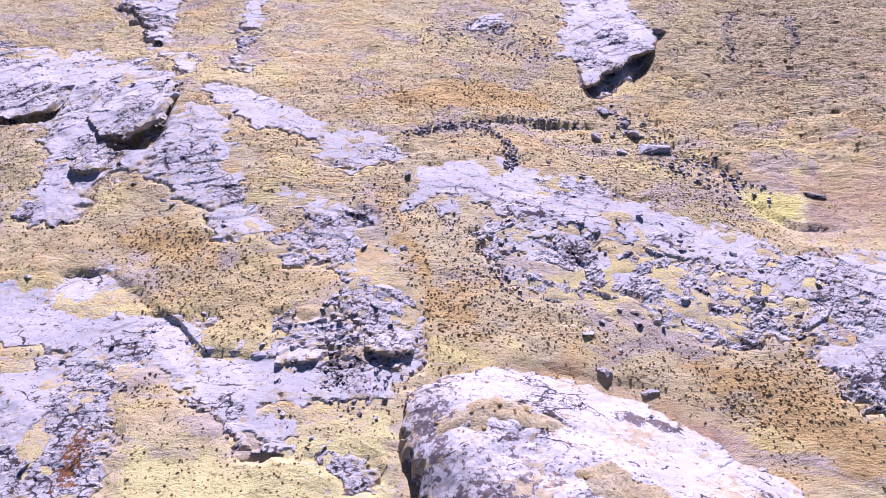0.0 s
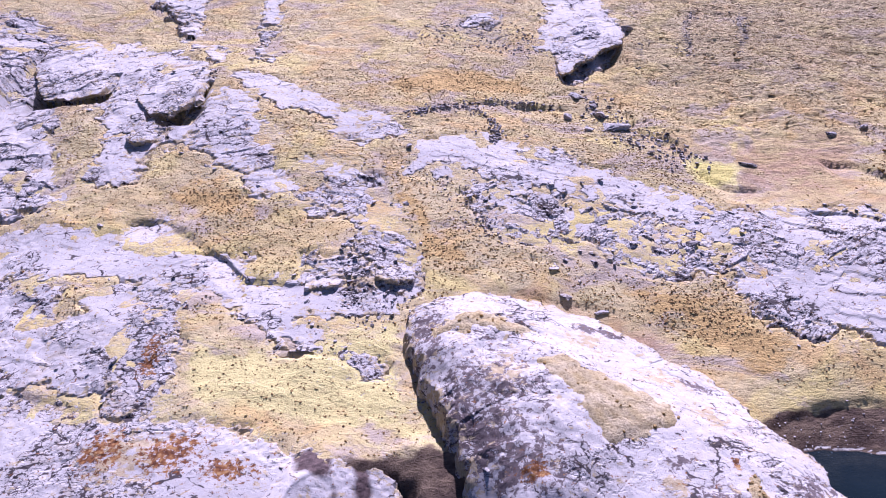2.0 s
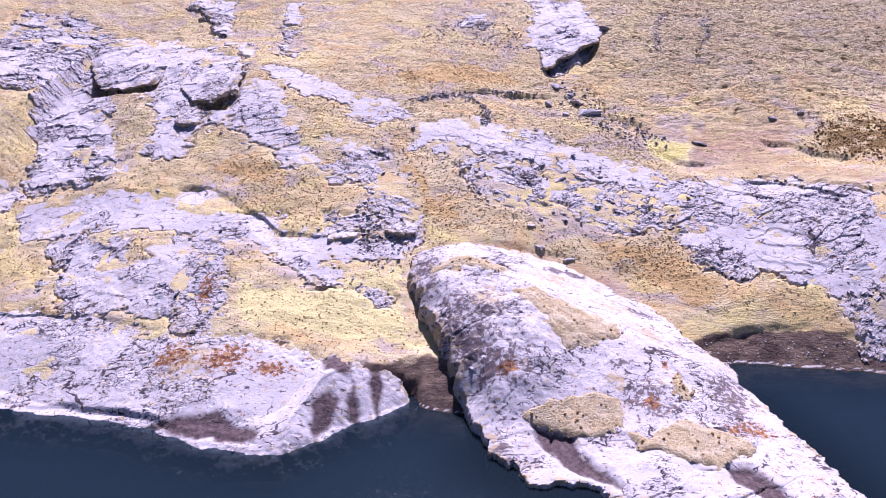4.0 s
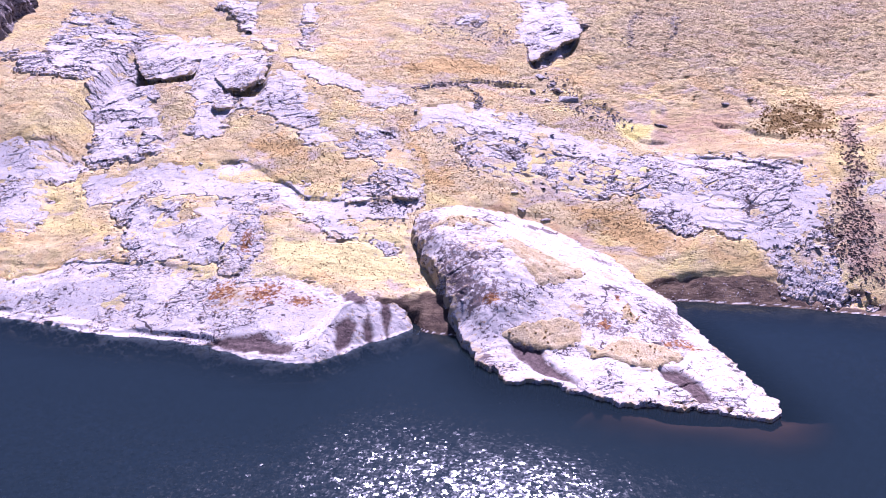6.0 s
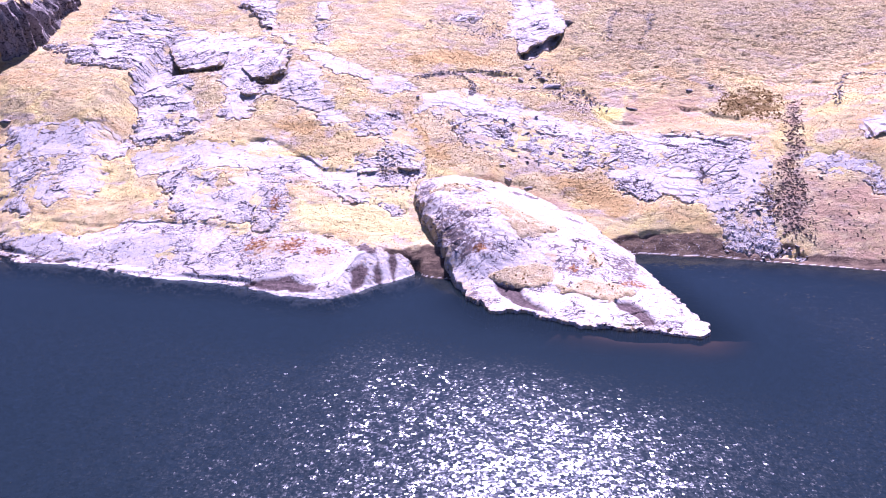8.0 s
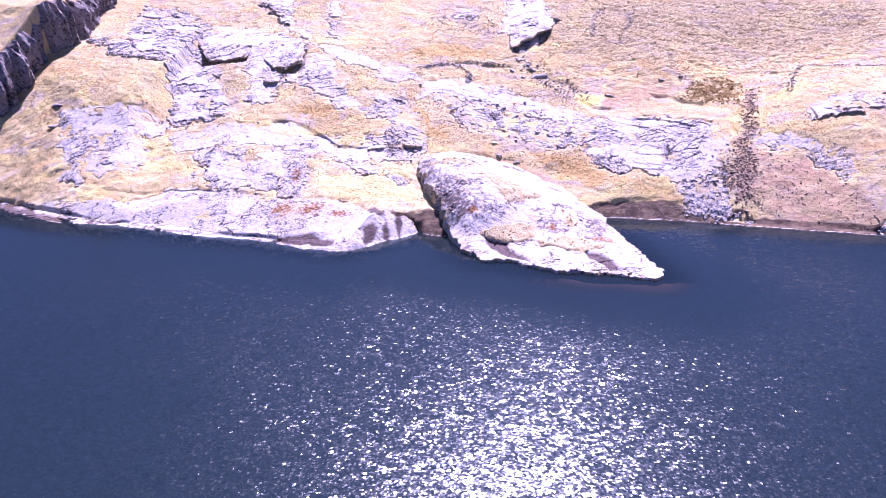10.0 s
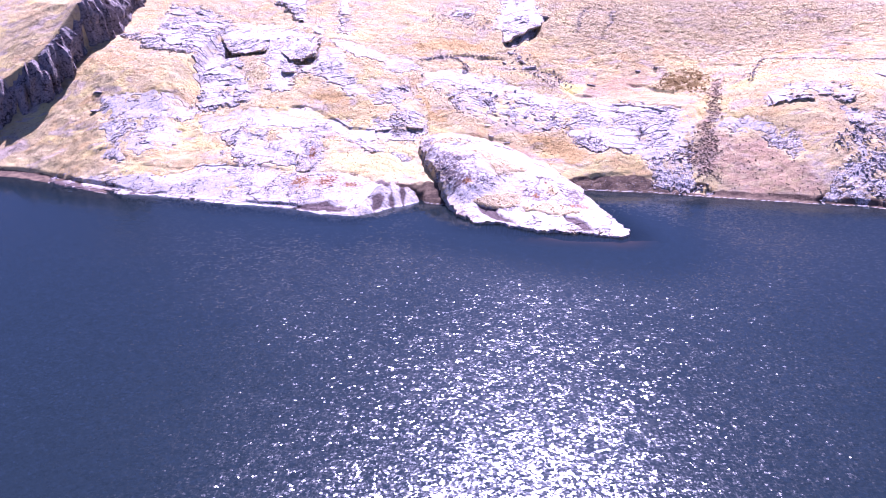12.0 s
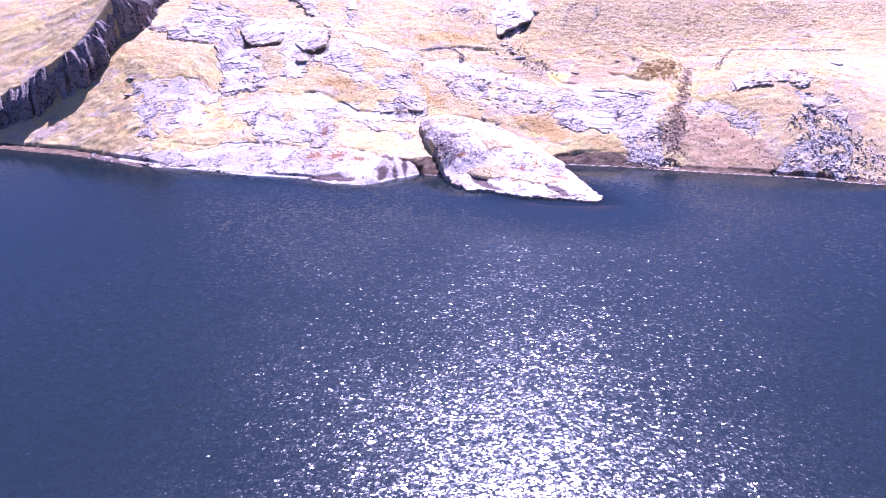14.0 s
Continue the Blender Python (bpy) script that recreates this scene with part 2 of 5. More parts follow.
def rock_colour(t, pale=(0.56, 0.503, 0.472), dark=(0.28, 0.25, 0.24)):
    """Pale bedrock: whole plates with hair cracks, and shattered ground full of splits with their shade painted in."""
    _, whole, _ = t.cover("soil")
    torn = t.maths("SUBTRACT", 1.0, t.maths("MULTIPLY", whole, 0.62))
    broad = t.noise(0.10, 6, (1, 1, 1), 0.62, 0.6)
    grain = t.noise(1.6, 8, (1, 1.3, 1.3), 0.66)
    fine = t.noise(9.0, 6, (1, 1, 1), 0.7)
    base = t.mix(t.ramp(broad, ((0.34, 0.0), (0.62, 1.0))), tuple(0.86 * c for c in pale), pale)
    for scale, stretch, turn in ((0.42, (1, 2.0, 1), 22), (1.3, (1, 1.7, 1), -48)):
        base = t.mix(t.maths("MULTIPLY", t.ramp(t.plates(scale, stretch, turn), ((0.0, 0.45), (0.25, 0.08), (0.4, 0.0))), t.maths("ADD", torn, 0.15)), base, tuple(0.66 * c for c in pale))
    base = t.mix(t.maths("MULTIPLY", t.ramp(grain, ((0.30, 0.4), (0.40, 0.0))), torn), base, dark)
    base = t.mix(t.ramp(fine, ((0.30, 0.4), (0.39, 0.0))), base, dark)
    warm = t.ramp(t.noise(0.4, 7, (1, 1, 1), 0.68, 1.0), ((0.56, 0.0), (0.72, 0.55)))
    base = t.mix(warm, base, (0.46, 0.36, 0.24))
    weathered = t.ramp(t.noise(0.28, 6, (1, 1.6, 1.6), 0.66, 0.7, 15), ((0.56, 0.0), (0.68, 0.35)))
    base = t.mix(weathered, base, tuple(0.62 * c for c in pale))
    zone = t.maths("MULTIPLY", t.maths("SUBTRACT", t.noise(0.2, 4, (1, 1, 1), 0.6), 0.5), 0.2)
    # tapering cracks, their shade painted dark: wide in the shattered zones, closing to nothing in the whole plates
    for scale, stretch, turn, gape, gain in ((0.24, (1, 2.0, 1.4), -28, 0.22, 0.5), (0.55, (1, 2.0, 1.4), 30, 0.42, 0.8), (1.1, (1, 2.3, 1.5), -14, 0.5, 1.0), (2.0, (1, 2.0, 1.5), 38, 0.38, 1.3)):
        wide = t.maths("SUBTRACT", t.maths("ADD", t.noise(2.1 * scale, 4, (1, 1, 1), 0.6), zone), t.maths("ADD", t.maths("MULTIPLY", whole, 0.13 * gain), 0.492))
        reach = t.maths("SUBTRACT", t.cracks(scale, stretch, turn, 1.4), t.maths("MULTIPLY", wide, gape))
        base = t.mix(t.ramp(reach, ((0.0, 0.95), (0.012, 0.0))), base, (0.05, 0.036, 0.038))
    # dark flecks: the shade of small crevices, put into the colour
    cut = t.maths("ADD", t.maths("SUBTRACT", t.noise(0.8, 5, (1, 2.6, 2.0), 0.6, 0.3, -40), zone), t.maths("MULTIPLY", whole, 0.04))
    base = t.mix(t.ramp(cut, ((0.36, 0.95), (0.375, 0.0))), base, (0.06, 0.045, 0.045))
    split = t.ramp(t.noise(1.1, 4, (1, 1.8, 1.6), 0.6, 0.3, 26), ((0.32, 0.0), (0.46, 1.0)))
    height = t.maths("ADD", t.maths("MULTIPLY", t.maths("MULTIPLY", grain, 0.6), t.maths("ADD", torn, 0.25)), t.maths("ADD", t.maths("MULTIPLY", fine, 0.16), t.maths("MULTIPLY", t.maths("MULTIPLY", split, 0.5), torn)))
    return base, height


def rock_build(t):
    base, height = rock_colour(t)
    lichen, dark, wet = t.cover("stain")
    ragged = t.noise(1.4, 7, (1, 1, 1), 0.7)
    flake = t.maths("ADD", t.noise(2.2, 8, (1, 1.3, 1), 0.75), t.maths("MULTIPLY", lichen, 0.17))
    clump = t.maths("MULTIPLY", t.maths("SUBTRACT", t.noise(0.35, 5, (1, 1, 1), 0.6, 0.8), 0.5), 0.5)
    crust = t.maths("ADD", t.maths("ADD", t.noise(2.0, 8, (1, 1.2, 1), 0.72, 0.4), clump), t.maths("MULTIPLY", dark, 0.18))
    base = t.mix(t.ramp(crust, ((0.632, 0.0), (0.655, 0.92))), base, t.mix(ragged, (0.07, 0.05, 0.05), (0.17, 0.12, 0.115)))
    soil, _, _ = t.cover("soil")
    film = t.maths("ADD", t.noise(1.1, 8, (1, 1.5, 1), 0.72, 0.5), t.maths("MULTIPLY", soil, 0.12))
    base = t.mix(t.ramp(film, ((0.585, 0.0), (0.63, 0.9))), base, t.mix(ragged, (0.34, 0.25, 0.13), (0.56, 0.44, 0.26)))
    base = t.mix(t.ramp(flake, ((0.60, 0.0), (0.625, 1.0))), base, t.ramp(t.noise(2.5, 6), ((0.38, (0.10, 0.035, 0.015)), (0.52, (0.24, 0.095, 0.03)), (0.66, (0.42, 0.24, 0.09)))))
    # wet rock at the waterline; the hollows' shade is painted with the same dark
    base = t.mix(t.edged(wet, ragged, 0.25, 0.85), base, t.ramp(t.noise(3, 5), ((0.3, (0.045, 0.028, 0.028)), (0.7, (0.15, 0.10, 0.09)))))
    return base, height


def block_build(t):
    base, height = rock_colour(t)
    return t.mix(t.maths("MULTIPLY", t.random(), 0.35), base, (0.3, 0.27, 0.26)), height


def scree_build(t):
    base, height = rock_colour(t, (0.50, 0.46, 0.44), (0.22, 0.19, 0.18))
    return t.mix(t.maths("MULTIPLY", t.island(), 0.7), base, (0.22, 0.18, 0.165)), height


def rubble_build(t):
    base, height = rock_colour(t, (0.25, 0.165, 0.115), (0.09, 0.06, 0.045))
    return t.mix(t.maths("MULTIPLY", t.island(), 0.6), base, (0.16, 0.11, 0.085)), height


def shaded_rock_build(t):
    # cliff rock darker than the pale rock: part of its shade is in the colour
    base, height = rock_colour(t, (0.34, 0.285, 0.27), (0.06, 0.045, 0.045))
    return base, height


def ground_build(t):
    broad = t.noise(0.055, 6, (1, 1, 1), 0.6, 0.8)
    mid = t.noise(0.45, 6, (1, 1.8, 1.8), 0.66)
    grain = t.noise(2.2, 7, (1, 1.7, 1.7), 0.68, 0.4)
    speck = t.noise(7.5, 5, (1, 1.3, 1.3), 0.7)
    straw, gold, olive, brown = (0.59, 0.475, 0.27), (0.55, 0.415, 0.195), (0.41, 0.33, 0.155), (0.22, 0.145, 0.07)
    base = t.mix(t.ramp(broad, ((0.36, 0.0), (0.62, 1.0))), straw, gold)
    base = t.mix(t.ramp(mid, ((0.50, 0.0), (0.72, 0.8))), base, olive)
    patchy = t.noise(0.16, 5, (1, 1.3, 1), 0.6, 1.2)
    base = t.mix(t.ramp(patchy, ((0.51, 0.0), (0.64, 0.75))), base, (0.60, 0.395, 0.16))
    base = t.mix(t.ramp(patchy, ((0.30, 0.6), (0.44, 0.0))), base, (0.52, 0.435, 0.19))
    dull, _, crust = t.cover("tone")
    bloom = t.noise(0.085, 5, (1, 1.5, 1), 0.62, 1.0, 30)
    base = t.mix(t.ramp(bloom, ((0.50, 0.0), (0.64, 0.7))), base, (0.69, 0.555, 0.20))
    ash = t.noise(0.12, 6, (1, 1.7, 1), 0.68, 0.8, -25)
    base = t.mix(t.ramp(ash, ((0.53, 0.0), (0.61, 0.8))), base, t.mix(grain, (0.32, 0.24, 0.19), (0.58, 0.475, 0.40)))
    base = t.mix(t.maths("MULTIPLY", t.edged(dull, mid, 0.3, 0.8), 0.55), base, t.mix(grain, (0.38, 0.295, 0.175), (0.54, 0.43, 0.28)))
    bare, moss, mud = t.cover("cover")
    orange, scree, shrub = t.cover("growth")
    base = t.mix(t.edged(orange, mid), base, t.mix(grain, (0.50, 0.305, 0.11), (0.60, 0.43, 0.18)))
    base = t.mix(t.edged(moss, mid), base, t.mix(grain, (0.57, 0.475, 0.175), (0.72, 0.61, 0.285)))
    base = t.mix(t.ramp(grain, ((0.375, 0.7), (0.42, 0.0))), base, brown)
    base = t.mix(t.ramp(speck, ((0.33, 0.65), (0.38, 0.0))), base, (0.14, 0.09, 0.045))
    base = t.mix(t.edged(scree, grain), base, t.mix(speck, (0.26, 0.205, 0.155), (0.46, 0.395, 0.325)))
    _, gravel, _ = t.cover("tone")
    chips = t.maths("ADD", t.noise(2.4, 7, (1, 1.6, 1.6), 0.74), t.maths("MULTIPLY", gravel, 0.095))
    base = t.mix(t.ramp(chips, ((0.64, 0.0), (0.70, 0.8))), base, t.mix(speck, (0.34, 0.30, 0.27), (0.50, 0.45, 0.42)))
    worn = t.maths("MULTIPLY", t.edged(bare, mid, 0.35, 0.75), t.ramp(t.noise(0.35, 7, (1, 1.6, 1), 0.72, 0.6), ((0.36, 0.25), (0.58, 1.0))))
    base = t.mix(worn, base, t.mix(grain, (0.35, 0.215, 0.125), (0.53, 0.365, 0.235)))
    base = t.mix(t.edged(shrub, mid), base, t.mix(grain, (0.17, 0.11, 0.04), (0.30, 0.20, 0.075)))
    base = t.mix(t.ramp(moss, ((0.8, 0.0), (0.95, 0.85))), base, t.mix(grain, (0.56, 0.46, 0.12), (0.70, 0.60, 0.22)))
    base = t.mix(t.edged(mud, mid), base, t.mix(t.ramp(mid, ((0.42, 0.0), (0.6, 1.0))), t.mix(grain, (0.05, 0.035, 0.03), (0.14, 0.095, 0.07)), t.mix(grain, (0.12, 0.08, 0.055), (0.30, 0.215, 0.14))))
    base = t.mix(t.edged(crust, grain, 0.55, 0.75), base, (0.62, 0.56, 0.50))
    # bed blackens with depth: light lost in the water, put into its colour
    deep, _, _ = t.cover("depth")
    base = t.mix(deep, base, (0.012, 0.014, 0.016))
    streak = t.noise(0.9, 5, (0.7, 2.6, 2.6), 0.65, 0.8)
    dash = t.maths("MULTIPLY", t.ramp(t.noise(1.9, 5, (0.62, 2.4, 2.4), 0.62, 0.5), ((0.42, 0.0), (0.55, 1.0))), t.maths("MULTIPLY", dull, 1.3))
    base = t.mix(t.maths("MULTIPLY", t.maths("SUBTRACT", 1.0, t.ramp(t.noise(1.9, 5, (0.62, 2.4, 2.4), 0.62, 0.5), ((0.405, 0.0), (0.435, 1.0)))), t.maths("MULTIPLY", dull, 1.3)), base, (0.105, 0.07, 0.045))
    streak = t.maths("ADD", streak, dash)
    rugged = t.ramp(t.noise(0.2, 5, (1, 1.4, 1), 0.6, 0.8), ((0.40, 0.2), (0.60, 1.0)))
    return base, t.maths("ADD", t.maths("ADD", t.maths("MULTIPLY", t.maths("MULTIPLY", grain, rugged), 0.95), t.maths("MULTIPLY", streak, t.maths("ADD", t.maths("MULTIPLY", dull, 0.5), 0.2))), t.maths("MULTIPLY", speck, 0.35))


def turf_build(t):
    mid = t.noise(0.9, 6)
    grain = t.noise(4.0, 7, (1, 1.5, 1.5), 0.7)
    base = t.mix(t.ramp(mid, ((0.35, 0.0), (0.65, 1.0))), (0.58, 0.47, 0.30), (0.48, 0.365, 0.185))
    return t.mix(t.ramp(grain, ((0.33, 0.8), (0.5, 0.0))), base, (0.16, 0.10, 0.045)), grain


def tuft_build(t):
    r = t.island()
    base = t.ramp(r, ((0.0, (0.17, 0.10, 0.045)), (0.35, (0.30, 0.19, 0.08)), (0.75, (0.42, 0.29, 0.12)), (1.0, (0.50, 0.39, 0.16))))
    return base, None


def bed_build(t):
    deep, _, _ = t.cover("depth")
    # the dimming of deeper water is painted into the shoal's own colour
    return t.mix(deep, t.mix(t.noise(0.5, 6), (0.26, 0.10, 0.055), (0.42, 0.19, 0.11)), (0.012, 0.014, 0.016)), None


ROCK = material("pale_rock", rock_build, 0.85, 0.09, 0.25)
BLOCK = material("block_rock", block_build, 0.85, 0.08, 0.25)
SCREE = material("scree_rock", scree_build, 0.9, 0.06, 0.2)
PALE_SCREE = material("pale_scree", lambda t: rock_colour(t, (0.60, 0.54, 0.51), (0.34, 0.29, 0.28)), 0.9, 0.05, 0.2)
SHADED_ROCK = material("shaded_rock", shaded_rock_build, 0.9, 0.2, 0.2)
GRASS = material("dry_grassland", ground_build, 0.95, 0.15, 0.05)
RUBBLE = material("brown_rubble", rubble_build, 0.9, 0.06, 0.2)
TURF = material("dry_turf", turf_build, 0.95, 0.2, 0.05)
BED = material("drowned_rock", bed_build, 0.9, 0.1, 0.1)
SHRUB = material("brown_shrubs", lambda t: (t.ramp(t.island(), ((0.0, (0.12, 0.07, 0.027)), (0.6, (0.31, 0.19, 0.07)), (1.0, (0.45, 0.31, 0.11)))), None), 0.9, 0.1, 0.08)
SOD = material("dry_sod", lambda t: (t.ramp(t.island(), ((0.0, (0.30, 0.20, 0.09)), (0.4, (0.56, 0.42, 0.18)), (1.0, (0.68, 0.54, 0.27)))), None), 0.95, 0.1, 0.05)
TUFT = material("dry_tufts", tuft_build, 0.9, 0.1, 0.08)


def water_material():
    mat = bpy.data.materials.new("lake_water")
    mat.use_nodes = True
    t = Tree(mat.node_tree)
    bsdf = mat.node_tree.nodes["Principled BSDF"]
    bsdf.inputs["IOR"].default_value = 1.34
    bsdf.inputs["Specular IOR Level"].default_value = 0.75
    bsdf.inputs["Base Color"].default_value = (0.010, 0.0175, 0.0215, 1)
    wind, shallow, lap = t.cover("wind")
    t.link(t.maths("ADD", t.maths("MULTIPLY", lap, 0.1), t.maths("MULTIPLY", wind, 0.2)), bsdf.inputs["Roughness"])
    # wavelets: many small facets, each with a lean of its own, on a slow swell
    lean_x, lean_y = None, None
    for scale, stretch, turn, reach in ((4.3, (0.85, 1.2, 1), 25, 0.25), (1.6, (0.85, 1.2, 1), -20, 0.12)):
        n = t.node("ShaderNodeTexVoronoi")
        n.inputs["Scale"].default_value = scale
        t.link(t.where(stretch, turn), n.inputs["Vector"])
        c = t.node("ShaderNodeSeparateColor")
        t.link(n.outputs["Color"], c.inputs[0])
        size = t.maths("MULTIPLY", t.maths("MULTIPLY", t.maths("ADD", c.outputs[2], 0.25), reach), wind)
        dx, dy = (t.maths("MULTIPLY", t.maths("SUBTRACT", c.outputs[k], 0.5), size) for k in (0, 1))
        lean_x = dx if lean_x is None else t.maths("ADD", lean_x, dx)
        lean_y = dy if lean_y is None else t.maths("ADD", lean_y, dy)
    up = t.node("ShaderNodeCombineXYZ")
    up.inputs[2].default_value = 1.0
    t.link(lean_x, up.inputs[0])
    t.link(t.maths("SUBTRACT", lean_y, t.maths("MULTIPLY", lap, 0.06)), up.inputs[1])
    unit = t.node("ShaderNodeVectorMath")
    unit.operation = "NORMALIZE"
    t.link(up.outputs[0], unit.inputs[0])
    b = t.node("ShaderNodeBump")
    b.inputs["Strength"].default_value, b.inputs["Distance"].default_value = 1.0, 0.03
    t.link(t.maths("MULTIPLY", t.noise(2.2, 1, (1.2, 1, 1), 0.5), wind), b.inputs["Height"])
    t.link(unit.outputs[0], b.inputs["Normal"])
    t.link(b.outputs[0], bsdf.inputs["Normal"])
    clear = t.node("ShaderNodeBsdfTransparent")
    clear.inputs[0].default_value = (0.75, 0.85, 0.9, 1)
    blend = t.node("ShaderNodeMixShader")
    t.link(t.maths("SUBTRACT", 1.0, t.maths("MULTIPLY", shallow, 0.4)), blend.inputs[0])
    t.link(clear.outputs[0], blend.inputs[1])
    t.link(bsdf.outputs[0], blend.inputs[2])
    t.link(blend.outputs[0], mat.node_tree.nodes["Material Output"].inputs["Surface"])
    return mat


WATER = water_material()

# ---- mesh helpers ----


def sheet(name, co, quads, mat, parent=None, smooth=True):
    """One mesh object from arrays of corners and faces."""
    me = bpy.data.meshes.new(name)
    co, quads = np.asarray(co, np.float32), np.asarray(quads, np.int32)
    me.vertices.add(len(co))
    me.vertices.foreach_set("co", co.ravel())
    n = quads.shape[1]
    me.loops.add(quads.size)
    me.loops.foreach_set("vertex_index", quads.ravel())
    me.polygons.add(len(quads))
    me.polygons.foreach_set("loop_start", np.arange(0, quads.size, n, dtype=np.int32))
    me.polygons.foreach_set("use_smooth", np.full(len(quads), smooth))
    me.update(calc_edges=True)
    me.materials.append(mat)
    ob = new(name, me)
    ob.parent = parent
    return ob


def masks(ob, name, *channels):
    """Lays up to three masks on the corners of a mesh."""
    n = len(ob.data.vertices)
    rgba = np.ones((n, 4), np.float32)
    for k in range(3):
        rgba[:, k] = channels[k] if k < len(channels) else 0.0
    a = ob.data.color_attributes.new(name, "FLOAT_COLOR", "POINT")
    a.data.foreach_set("color", rgba.ravel())


def lattice(nx, ny):
    i = np.arange(nx * ny).reshape(ny, nx)
    return np.stack([i[:-1, :-1], i[:-1, 1:], i[1:, 1:], i[1:, :-1]], -1).reshape(-1, 4)


def part(name, bm, mat, parent, label=""):
    me = bpy.data.meshes.new(name)
    bm.to_mesh(me)
    bm.free()
    me.materials.append(mat)
    ob = new(name, me)
    ob.parent = parent
    if label:
        ob["label"] = label
    return ob


def angular(seed, mat, name):
    """A split stone with worn corners, about 1 m across."""
    rng = random.Random(seed)
    bm = bmesh.new()
    for _ in range(13):
        p = Vector((rng.uniform(-1, 1), rng.uniform(-1, 1), rng.uniform(-1, 1)))
        p /= max(abs(p.x), abs(p.y), abs(p.z)) ** 0.8 + 0.01
        bm.verts.new((p.x * 0.5, p.y * 0.42, p.z * 0.34))
    hull = bmesh.ops.convex_hull(bm, input=bm.verts)
    bmesh.ops.delete(bm, geom=[v for v in bm.verts if not v.link_faces], context="VERTS")
    me = bpy.data.meshes.new(name)
    bm.to_mesh(me)
    bm.free()
    me.materials.append(mat)
    return me


BLOCKS = [angular(k, BLOCK, "block") for k in range(7)]
STONES = [angular(40 + k, SCREE, "stone") for k in range(6)]


def mesh_arrays(me):
    co = np.zeros(len(me.vertices) * 3)
    me.vertices.foreach_get("co", co)
    me.calc_loop_triangles()
    tri = np.zeros(len(me.loop_triangles) * 3, np.int32)
    me.loop_triangles.foreach_get("vertices", tri)
    return co.reshape(-1, 3), tri.reshape(-1, 3)


def scatter(name, shapes, x, y, z, size, mat, seed=0, flat=1.0, smooth=False, spin=np.pi):
    """Many small copies of some shapes in one mesh."""
    rng = np.random.default_rng(seed)
    kind = rng.integers(0, len(shapes), len(x))
    all_co, all_tri, start = [], [], 0
    for k, (co, tri) in enumerate(shapes):
        at = np.where(kind == k)[0]
        if not len(at):
            continue
        a = rng.uniform(-spin, spin, len(at))
        s = size[at][:, None]
        c = co[None] * np.stack([rng.uniform(0.75, 1.25, (len(at),)), rng.uniform(0.75, 1.25, (len(at),)), flat * rng.uniform(0.7, 1.3, (len(at),))], -1)[:, None, :]
        px = (c[..., 0] * np.cos(a)[:, None] - c[..., 1] * np.sin(a)[:, None]) * s + x[at][:, None]
        py = (c[..., 0] * np.sin(a)[:, None] + c[..., 1] * np.cos(a)[:, None]) * s + y[at][:, None]
        pz = c[..., 2] * s + z[at][:, None]
        all_co.append(np.stack([px, py, pz], -1).reshape(-1, 3))
        all_tri.append((tri[None] + (np.arange(len(at)) * len(co))[:, None, None] + start).reshape(-1, 3))
        start += len(at) * len(co)
    return sheet(name, np.concatenate(all_co), np.concatenate(all_tri), mat, None, smooth)

# ---- outlines in plan of what covers the slope (x, y in metres) ----
CHUTE = ((58.1, 56.4), (60.6, 55.6), (58.3, 48.6), (54.7, 40.7), (54.6, 34.7), (52.4, 28.3), (48.7, 29.3), (48.1, 33.6), (50.6, 39.4), (53.8, 44.8))
SHRUBS = ((45.7, 57.5), (49.5, 61.4), (56.3, 63.1), (58.5, 58.2), (57.8, 53.9), (55.6, 51.4), (50.7, 53.0), (46.8, 55.7))
RED_SCREE = ((54.8, 39.2), (62.6, 38.0), (67.7, 30.7), (70.1, 25.5), (69.1, 22.3), (52.2, 26.2), (52.5, 32.0))
BOG = ((26.6, 58.7), (29.0, 60.5), (31.9, 59.9), (32.5, 57.7), (30.9, 55.1), (28.0, 55.1), (26.1, 56.4))
BARE_FLAT = ((20.6, 62.9), (29.8, 63.5), (38.7, 63.6), (47.7, 64.0), (47.6, 60.9), (43.0, 54.2), (53.7, 50.5), (53.0, 46.7), (37.3, 51.6), (30.1, 52.6), (27.1, 58.9))
BARE_FOOT = ((1.8, 40.5), (4.6, 41.9), (8.6, 41.8), (11.6, 40.6), (14.1, 39.4), (18.8, 38.4), (21.5, 36.1), (18.8, 34.5), (13.2, 38.2), (8.4, 40.0), (4.6, 40.5))
MUD_EAST = ((22.0, 30.0), (26.8, 30.8), (30.8, 31.5), (36.0, 31.2), (40.6, 30.2), (46.4, 28.6), (49.9, 26.9), (43.4, 26.3), (33.4, 27.4), (28.0, 27.6), (20.0, 27.0))
MUD_COVE = ((-10.8, 24.8), (-6.7, 25.0), (-3.6, 25.5), (-0.4, 26.2), (2.5, 25.2), (3.4, 20.7), (-1.4, 21.5), (-5.0, 20.9), (-9.1, 22.4))
SCREE_FOOT = ((-7.5, 40.7), (-1.0, 41.0), (-0.5, 38.3), (-6.0, 37.3), (-8.3, 38.5))
SCREE_BROW = ((-2.9, 55.5), (1.0, 55.0), (4.2, 52.7), (5.3, 48.8), (7.7, 46.9), (9.2, 45.0), (5.0, 45.7), (2.6, 48.6), (0.0, 51.9))
SCREE_TOP = ((-4.3, 83.7), (-1.1, 89.4), (5.0, 92.4), (10.9, 90.0), (15.2, 82.6), (12.5, 79.4), (2.2, 81.5))
STRIPES = (((36.0, 94.0), (38.4, 94.1), (33.9, 80.9), (31.8, 81.1)), ((43.3, 93.1), (46.0, 92.1), (42.1, 82.7), (39.4, 79.5)), ((26.9, 84.3), (28.6, 84.3), (26.8, 77.7), (25.2, 76.3)))
